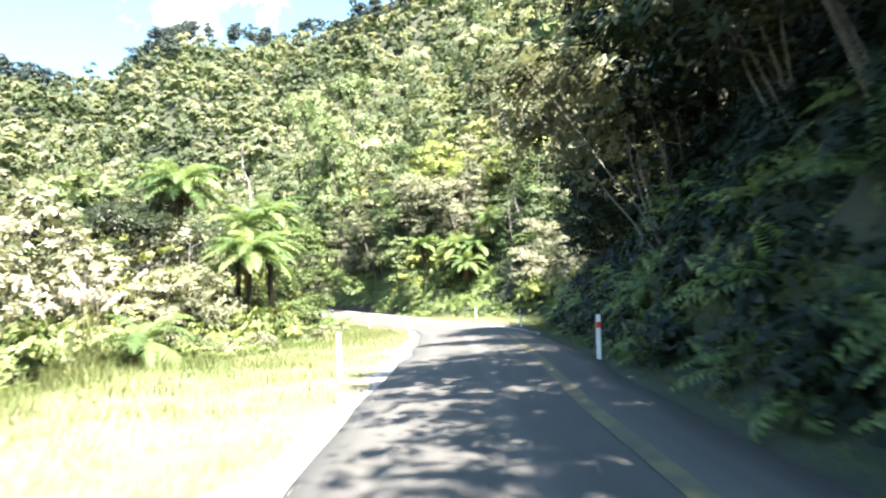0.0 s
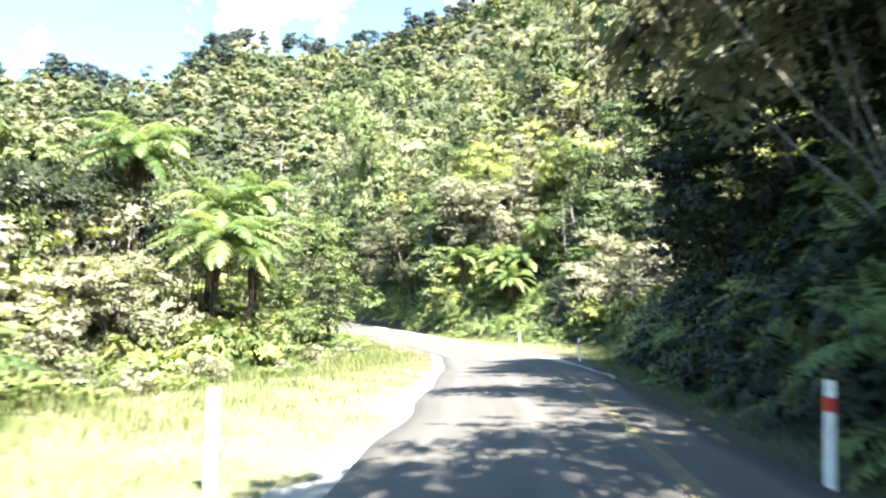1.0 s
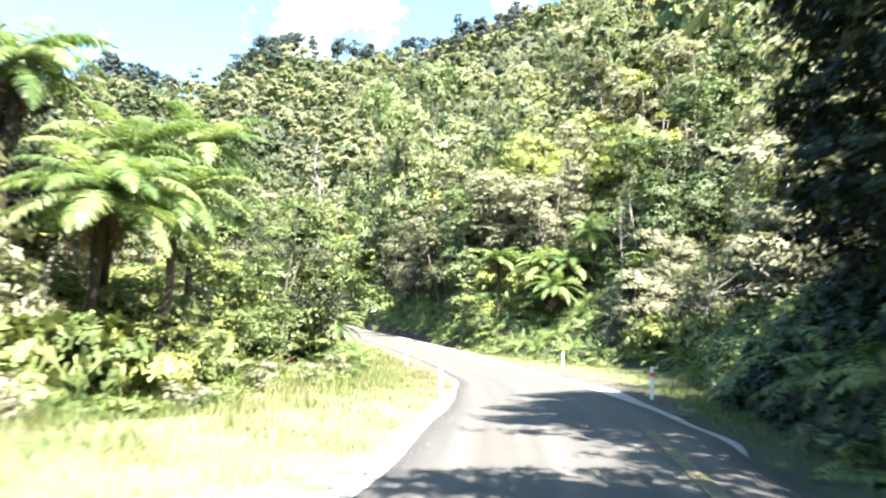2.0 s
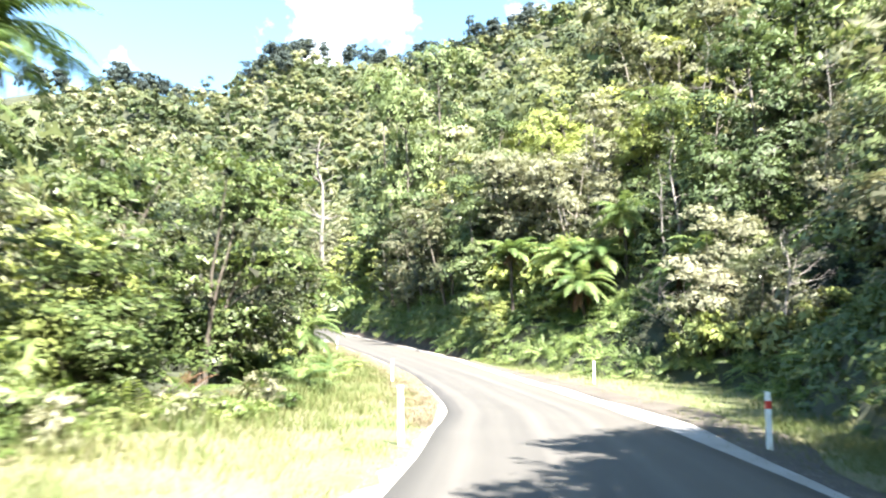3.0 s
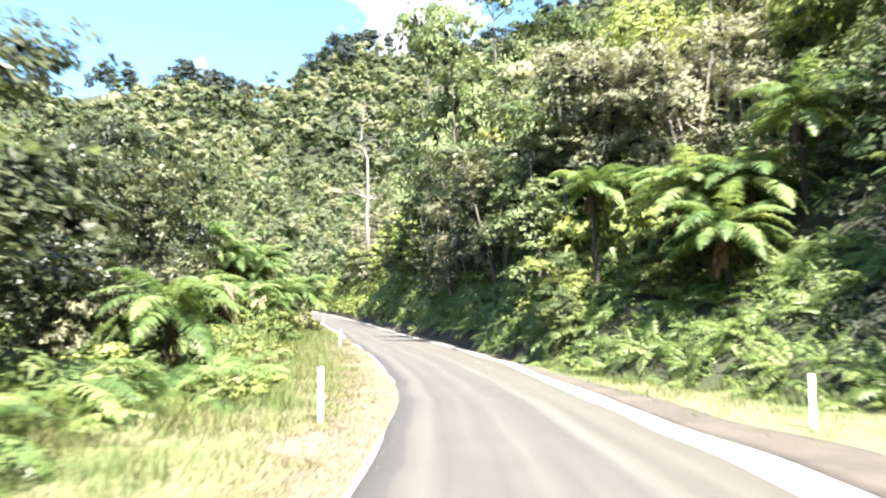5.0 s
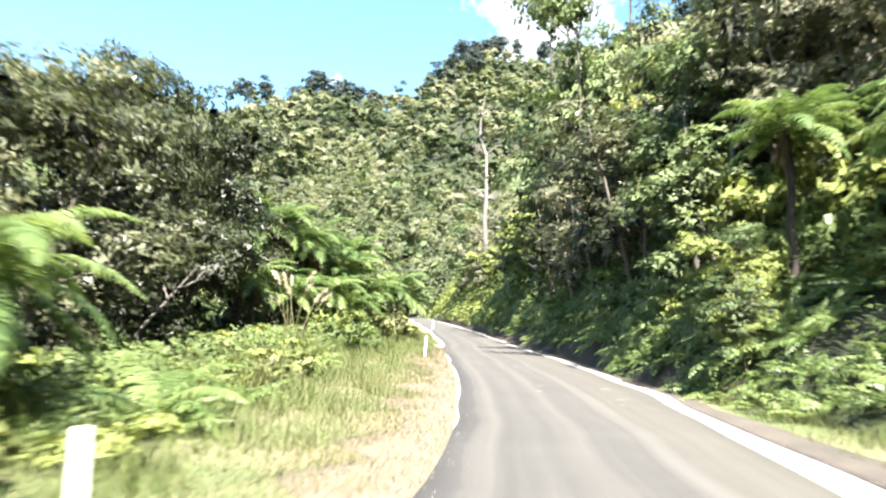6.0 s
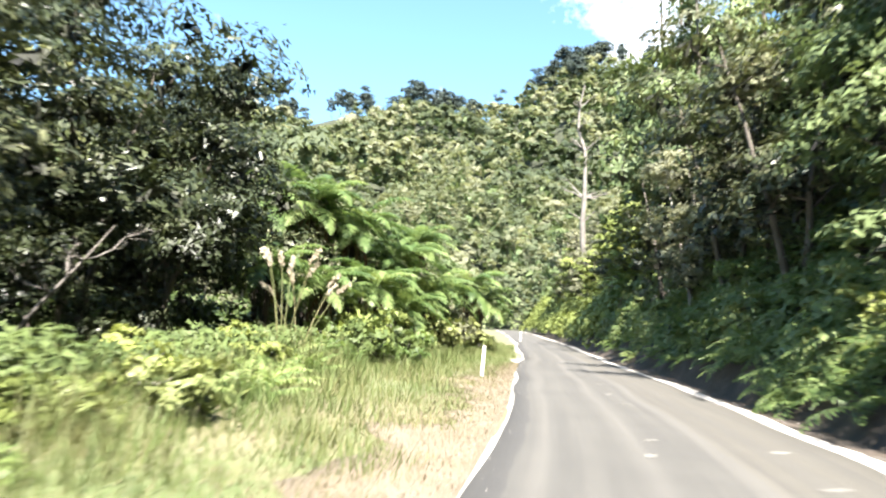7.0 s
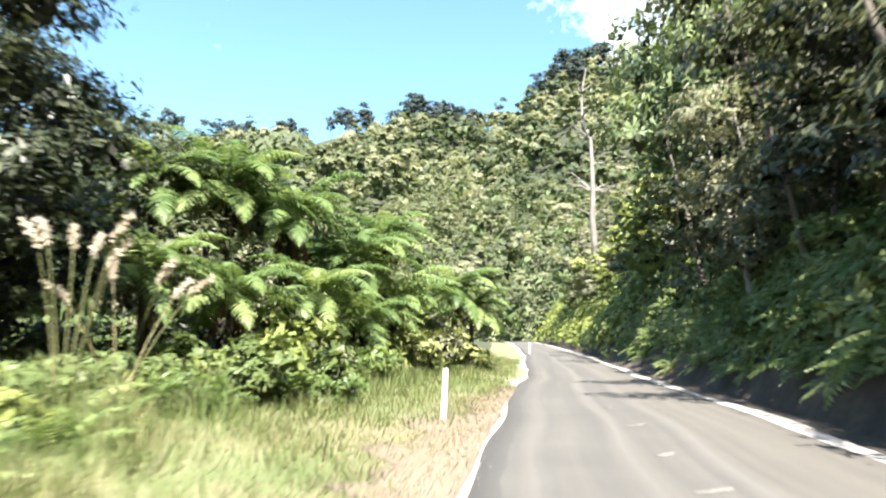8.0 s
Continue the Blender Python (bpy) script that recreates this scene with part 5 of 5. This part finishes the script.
# ---------------------------------------------------------------- build: grass
def grass():
    rng = np.random.default_rng(19)
    n = 130000
    y = rng.uniform(2, 128, n)
    right = rng.uniform(size=n) < 0.14
    y[right] = rng.uniform(36, 84, right.sum())
    le, bl, re, bf = left_edge(y), bush_line(y), right_edge(y), bank_foot(y)
    gap = np.interp(y, [45, 58, 80, 98], [0.25, 0.6, 0.6, 0.35])
    u = rng.uniform(size=n) ** 0.85
    x = np.where(right, re + 1.4 + (bf + 0.3 - re - 1.4) * u, le - gap + (bl - 0.8 - le + gap) * u)
    tuft = 0.5 + 0.8 * np.clip(swell(x, y, 2.2, 12) + 0.4, 0, 1.4)
    hgt = (0.10 + 0.42 * np.where(right, u * 0.4, u ** 1.1)) * tuft * rng.uniform(0.5, 1.25, n) * np.interp(y, [60, 75], [1.0, 1.35])
    keep = (x > bl - 3) & ~(right & (bf - re < 1.6))
    x, y, hgt = x[keep], y[keep], hgt[keep]
    n = len(x)
    base = np.stack([x, y, height(x, y) - 0.02], 1)
    a = rng.uniform(0, 6.283, n)
    lean = np.stack([np.cos(a), np.sin(a), np.zeros(n)], 1)
    side = np.stack([-np.sin(a), np.cos(a), np.zeros(n)], 1) * (0.006 + 0.013 * hgt)[:, None]
    h = hgt[:, None]
    tip = base + np.array([0, 0, 1.0]) * h + lean * h * rng.uniform(0.2, 0.9, (n, 1))
    v = np.stack([base - side, base + side, tip], 1).reshape(-1, 3)
    tagged(new("long_grass", mesh_from("long_grass", v, np.arange(3 * n).reshape(-1, 3), MAT_GRASS)), "sun-bleached long grass on the road verge", "grass", kind="stuff")


grass()


def shade_grass():
    """Thin grass and weeds between the seal and the foot of the shaded bank."""
    rng = np.random.default_rng(37)
    n = 15000
    y = rng.uniform(3, 50, n)
    re, bf = right_edge(y) + 0.12, bank_foot(y) + 0.9
    x = re + (bf - re) * rng.uniform(size=n) ** 0.7
    hgt = (0.06 + 0.26 * (x - re) / (bf - re)) * rng.uniform(0.4, 1.2, n)
    base = np.stack([x, y, height(x, y) - 0.02], 1)
    a = rng.uniform(0, 6.283, n)
    lean = np.stack([np.cos(a), np.sin(a), np.zeros(n)], 1)
    side = np.stack([-np.sin(a), np.cos(a), np.zeros(n)], 1) * (0.008 + 0.02 * hgt)[:, None]
    tip = base + np.array([0, 0, 1.0]) * hgt[:, None] + lean * hgt[:, None] * rng.uniform(0.3, 1.2, (n, 1))
    v = np.stack([base - side, base + side, tip], 1).reshape(-1, 3)
    tagged(new("shade_grass", mesh_from("shade_grass", v, np.arange(3 * n).reshape(-1, 3), MAT_GRASS)), "thin green grass below the shaded bank", "grass", kind="stuff")


shade_grass()


def dry_grass():
    rng = np.random.default_rng(31)
    n = 38000
    y = rng.uniform(46, 102, n)
    wide = np.interp(y, [46, 54, 66, 80, 92, 102], [0.4, 1.3, 2.2, 2.4, 1.8, 0.6])
    x = left_edge(y) - 0.15 - wide * np.abs(rng.normal(size=n)) * 0.55
    hgt = rng.uniform(0.03, 0.13, n)
    base = np.stack([x, y, height(x, y) + 0.0], 1)
    a = rng.uniform(0, 6.283, n)
    lean = np.stack([np.cos(a), np.sin(a), np.zeros(n)], 1)
    side = np.stack([-np.sin(a), np.cos(a), np.zeros(n)], 1) * 0.007
    tip = base + np.array([0, 0, 1.0]) * hgt[:, None] + lean * hgt[:, None] * rng.uniform(0.4, 1.6, (n, 1))
    v = np.stack([base - side, base + side, tip], 1).reshape(-1, 3)
    tagged(new("dry_grass", mesh_from("dry_grass", v, np.arange(3 * n).reshape(-1, 3), MAT_DRYGRASS)), "short dead tan grass beside the seal", "grass", kind="stuff")


dry_grass()


# ---------------------------------------------------------------- build: plume grass
def toetoe(x, y, plumes, h, seed, fallen=False):
    """A clump of plume grass: long arching blades and feathery seed heads on canes."""
    rng = np.random.default_rng(seed)
    e = new("plume_grass")
    e.matrix_basis = Matrix.Translation((x, y, float(height(x, y)) - 0.05))
    vs = []
    for i in range(110):
        a, ln, el = rng.uniform(0, 6.283), rng.uniform(0.9, 1.7) * h / 2.6, rng.uniform(0.7, 1.4)
        t = np.linspace(0, 1, 5)
        ang = el - t * rng.uniform(1.0, 2.0)
        r = np.concatenate([[0], np.cumsum(np.cos(ang[:-1]) * ln / 4)])
        z = np.concatenate([[0], np.cumsum(np.sin(ang[:-1]) * ln / 4)])
        d, s = np.array([math.cos(a), math.sin(a), 0]), np.array([-math.sin(a), math.cos(a), 0])
        p = d * (r[:, None] + rng.uniform(0, 0.15)) + np.array([0, 0, 1]) * z[:, None]
        w = 0.014 * (1 - t ** 2)[:, None] * s
        for k in range(4):
            vs.append(np.stack([p[k] - w[k], p[k] + w[k], p[k + 1] + w[k + 1], p[k + 1] - w[k + 1]]))
    v = np.concatenate(vs)
    part_mesh("blades", mesh_from("blades", v, np.arange(len(v)).reshape(-1, 4), MAT_TOETOE), e, label="long arching straw-green blades")
    for i in range(plumes):
        a, out = rng.uniform(0, 6.283), rng.uniform(0.3, 1.1)
        t = np.linspace(0, 1, 6)
        hh = h * rng.uniform(0.75, 1.05)
        p = np.stack([math.cos(a) * (0.1 + out * t ** 1.6), math.sin(a) * (0.1 + out * t ** 1.6), hh * t], 1)
        cane = part_mesh("cane", mesh_from("cane", *tube(p, 0.016 * (1.1 - 0.5 * t), 5), MAT_TOETOE, True), e, label="straw-coloured cane")
        m = 90
        u = rng.uniform(0, 1, m)
        ang = rng.uniform(0, 6.283, m)
        rad = 0.085 * np.sin(np.pi * np.clip(u, 0.05, 0.97)) ** 0.7 * rng.uniform(0.4, 1.1, m)
        top = p[-1]
        ax = unit(p[-1] - p[-2])
        c = top + np.outer((u - 0.25) * 0.5, ax + np.array([math.cos(a), math.sin(a), 0]) * 0.15) + np.stack([np.cos(ang) * rad + math.cos(a) * 0.07 * u ** 2, np.sin(ang) * rad + math.sin(a) * 0.07 * u ** 2, -u ** 2 * 0.05], 1)
        part_mesh("plume", mesh_from("plume", *leaves(rng, c, np.stack([np.cos(ang), np.sin(ang), np.full(m, 0.2)], 1), 0.05, 2.6), MAT_PLUME), cane, label="cream feathery seed head")
    return tagged(e, "plume grass with cream seed heads on tall canes", "plume grass", "plume grasses by the verge")


for i, (x, y, n, h) in enumerate(((-20.0, 86.0, 6, 3.0), (-20.6, 87.4, 5, 2.7), (-9.4, 20.6, 6, 2.5), (-10.2, 22.6, 5, 2.6), (-9.2, 18.6, 4, 2.2), (-11.4, 20.4, 5, 2.8))):
    toetoe(x, y, n, h, 200 + i)


# ---------------------------------------------------------------- build: dead trees
def dead_tree(x, y, h, spread, r, seed, label, limbs=12, z=None, lean=(0.0, 0.0), first=0.3):
    rng = np.random.default_rng(seed)
    e = new("dead_tree")
    e.matrix_basis = Matrix.Translation((x, y, float(height(x, y)) - 0.3 if z is None else z))
    t = np.linspace(0, 1, 10)
    p = np.stack([lean[0] * t, lean[1] * t, h * t], 1)
    p[1:, :2] += np.cumsum(rng.normal(size=(9, 2)), 0) * 0.012 * h
    part_mesh("trunk", mesh_from("trunk", *tube(p, r * (1.05 - 0.85 * t), 8), MAT_DEADWOOD, True), e)
    for i in range(limbs):
        f = rng.uniform(first, 0.95)
        k = int(f * 9)
        a = rng.uniform(0, 6.283)
        ln = spread * rng.uniform(0.4, 1.0) * (1.2 - 0.6 * f)
        u = np.linspace(0, 1, 6)
        q = p[k] + np.stack([math.cos(a) * ln * u, math.sin(a) * ln * u, ln * rng.uniform(0.1, 0.9) * u], 1)
        q[1:] += np.cumsum(rng.normal(size=(5, 3)), 0) * 0.06
        limb = part_mesh("limb", mesh_from("limb", *tube(q, r * 0.35 * (1.02 - 0.9 * u), 5), MAT_DEADWOOD, True), e)
        twigs = []
        for j in range(7):
            g = int(rng.integers(2, 6))
            b = a + rng.uniform(-1.2, 1.2)
            w = np.linspace(0, 1, 4)
            m = ln * rng.uniform(0.2, 0.55)
            tw = q[g] + np.stack([math.cos(b) * m * w, math.sin(b) * m * w, m * rng.uniform(0, 0.8) * w], 1)
            tw[1:] += rng.normal(size=(3, 3)) * 0.03
            twigs.append(tube(tw, r * 0.13 * (1.05 - 0.9 * w), 3))
        tagged(part_mesh("spray", mesh_from("spray", *join(*twigs), MAT_DEADWOOD, True), limb), "fine bare twigs", kind="stuff")
    return tagged(e, label, "dead tree", "dead trees")


dead_tree(-40.4, 168.5, 29.0, 3.4, 0.46, 301, "tall bleached dead trunk standing out of the forest", 20, first=0.35)
dead_tree(10.3, 62.0, 5.2, 2.6, 0.075, 302, "bleached leafless tree with a spray of grey twigs", 14)
dead_tree(7.2, 69.2, 3.2, 2.4, 0.05, 309, "tangle of bare grey branches over the hollow of the bank", 12, lean=(-0.8, -0.6))
dead_tree(8.4, 73.4, 10.0, 1.6, 0.10, 303, "slender pale-barked bare tree on the slope", 9, first=0.5)
dead_tree(-3.4, 90.4, 9.5, 1.8, 0.13, 304, "pale forked dead tree above the bank", 7, first=0.5)
dead_tree(-9.6, 35.0, 3.6, 0.5, 0.11, 306, "short bleached trunk with its top broken off", 3, first=0.7)
dead_tree(-11.0, 33.6, 5.2, 1.3, 0.05, 307, "grey feathery leafless bush", 16, first=0.35)
dead_tree(-12.2, 32.4, 4.6, 1.2, 0.05, 308, "grey feathery leafless bush", 14, first=0.35)
dead_tree(-22.2, 78.8, 3.6, 1.5, 0.075, 305, "bare grey branching snag in front of dark foliage", 6, lean=(2.2, 1.4), first=0.5)


for i, (x, y, h) in enumerate(((3.4, 86.6, 9.0), (-4.6, 97.0, 9.5), (13.0, 79.0, 9.0), (11.6, 86.5, 9.5), (-9.6, 108.5, 9.0), (6.8, 72.4, 8.0), (15.0, 70.5, 9.0), (-16.0, 122.0, 9.0))):
    dead_tree(x, y, h, 1.5, 0.085, 320 + i, "slender bleached bare tree among the green crowns", 7, first=0.55)


# ---------------------------------------------------------------- build: fallen wood and dry ferns in the verge
def fallen_branch(x, y, ln, turn, seed, label):
    rng = np.random.default_rng(seed)
    e = new("fallen_branch")
    e.matrix_basis = Matrix.Translation((x, y, float(height(x, y)) + 0.05)) @ Euler((0, -0.08, turn)).to_matrix().to_4x4()
    t = np.linspace(0, 1, 8)
    p = np.stack([ln * t, np.cumsum(rng.normal(size=8)) * 0.05, 0.05 + 0.06 * np.sin(t * 3)], 1)
    bole = part_mesh("bole", mesh_from("bole", *tube(p, 0.06 * (1.1 - 0.8 * t), 7), MAT_DEADWOOD, True), e)
    for i in range(9):
        k = int(rng.integers(2, 8))
        a = rng.uniform(-1.3, 1.3)
        m = ln * rng.uniform(0.15, 0.4)
        w = np.linspace(0, 1, 4)
        q = p[k] + np.stack([math.cos(a) * m * w, math.sin(a) * m * w, m * rng.uniform(0.0, 0.9) * w], 1)
        part_mesh("twig", mesh_from("twig", *tube(q, 0.018 * (1.1 - 0.9 * w), 4), MAT_DEADWOOD, True), bole)
    return tagged(e, label, "branch", "fallen branches")


fallen_branch(-16.2, 77.2, 1.7, 0.9, 401, "bleached fallen branch lying in the long grass")
fallen_branch(-16.9, 79.2, 1.3, 2.4, 402, "heap of grey fallen twigs in the long grass")
fallen_branch(-9.2, 46.2, 1.5, 0.4, 403, "grey fallen branch under the leafy trees")
DRY_CLUMP = FERN_CLUMPS[0].copy()
DRY_CLUMP.materials.clear()
DRY_CLUMP.materials.append(MAT_DEADFROND)
for x, y, k in ((-9.6, 50.4, 0.9), (-8.6, 51.6, 0.7), (-10.4, 51.8, 0.8)):
    ob = new("dry_fern", DRY_CLUMP)
    ob.matrix_basis = Matrix.Translation((x, y, float(height(x, y)) - 0.03)) @ Matrix.Rotation(y, 4, "Z") @ Matrix.Scale(k, 4)
    tagged(ob, "dried rust-brown fern in the verge", "fern", "dry ferns")


# ---------------------------------------------------------------- build: loose stones on the shoulders
def loose_gravel():
    rng = np.random.default_rng(29)
    n = 7000
    y = rng.uniform(2, 110, n)
    right = (rng.uniform(size=n) < 0.45) & (y > 38)
    spill = rng.normal(size=n) * 0.2
    x = np.where(right, right_edge(y) + 0.02 + np.abs(spill) * 1.6, left_edge(y) - 0.28 + spill)
    c = np.stack([x, y, rise(y) + 0.02], 1)
    s = rng.uniform(0.004, 0.012, (n, 1))
    d = unit(rng.normal(size=(n, 4, 3)))
    corner = np.array([[1, 0, -0.5], [-0.6, 0.8, -0.5], [-0.6, -0.8, -0.5], [0, 0, 0.7]])
    v = (c[:, None] + s[:, None] * (corner[None] + 0.35 * d)).reshape(-1, 3)
    k = np.arange(n)[:, None, None] * 4 + np.array([[0, 1, 3], [1, 2, 3], [2, 0, 3], [0, 2, 1]])[None]
    tagged(new("loose_gravel", mesh_from("loose_gravel", v, k.reshape(-1, 3), MAT_GRAVEL)), "loose pale stones scattered along the edges of the seal", "gravel", kind="stuff")


loose_gravel()
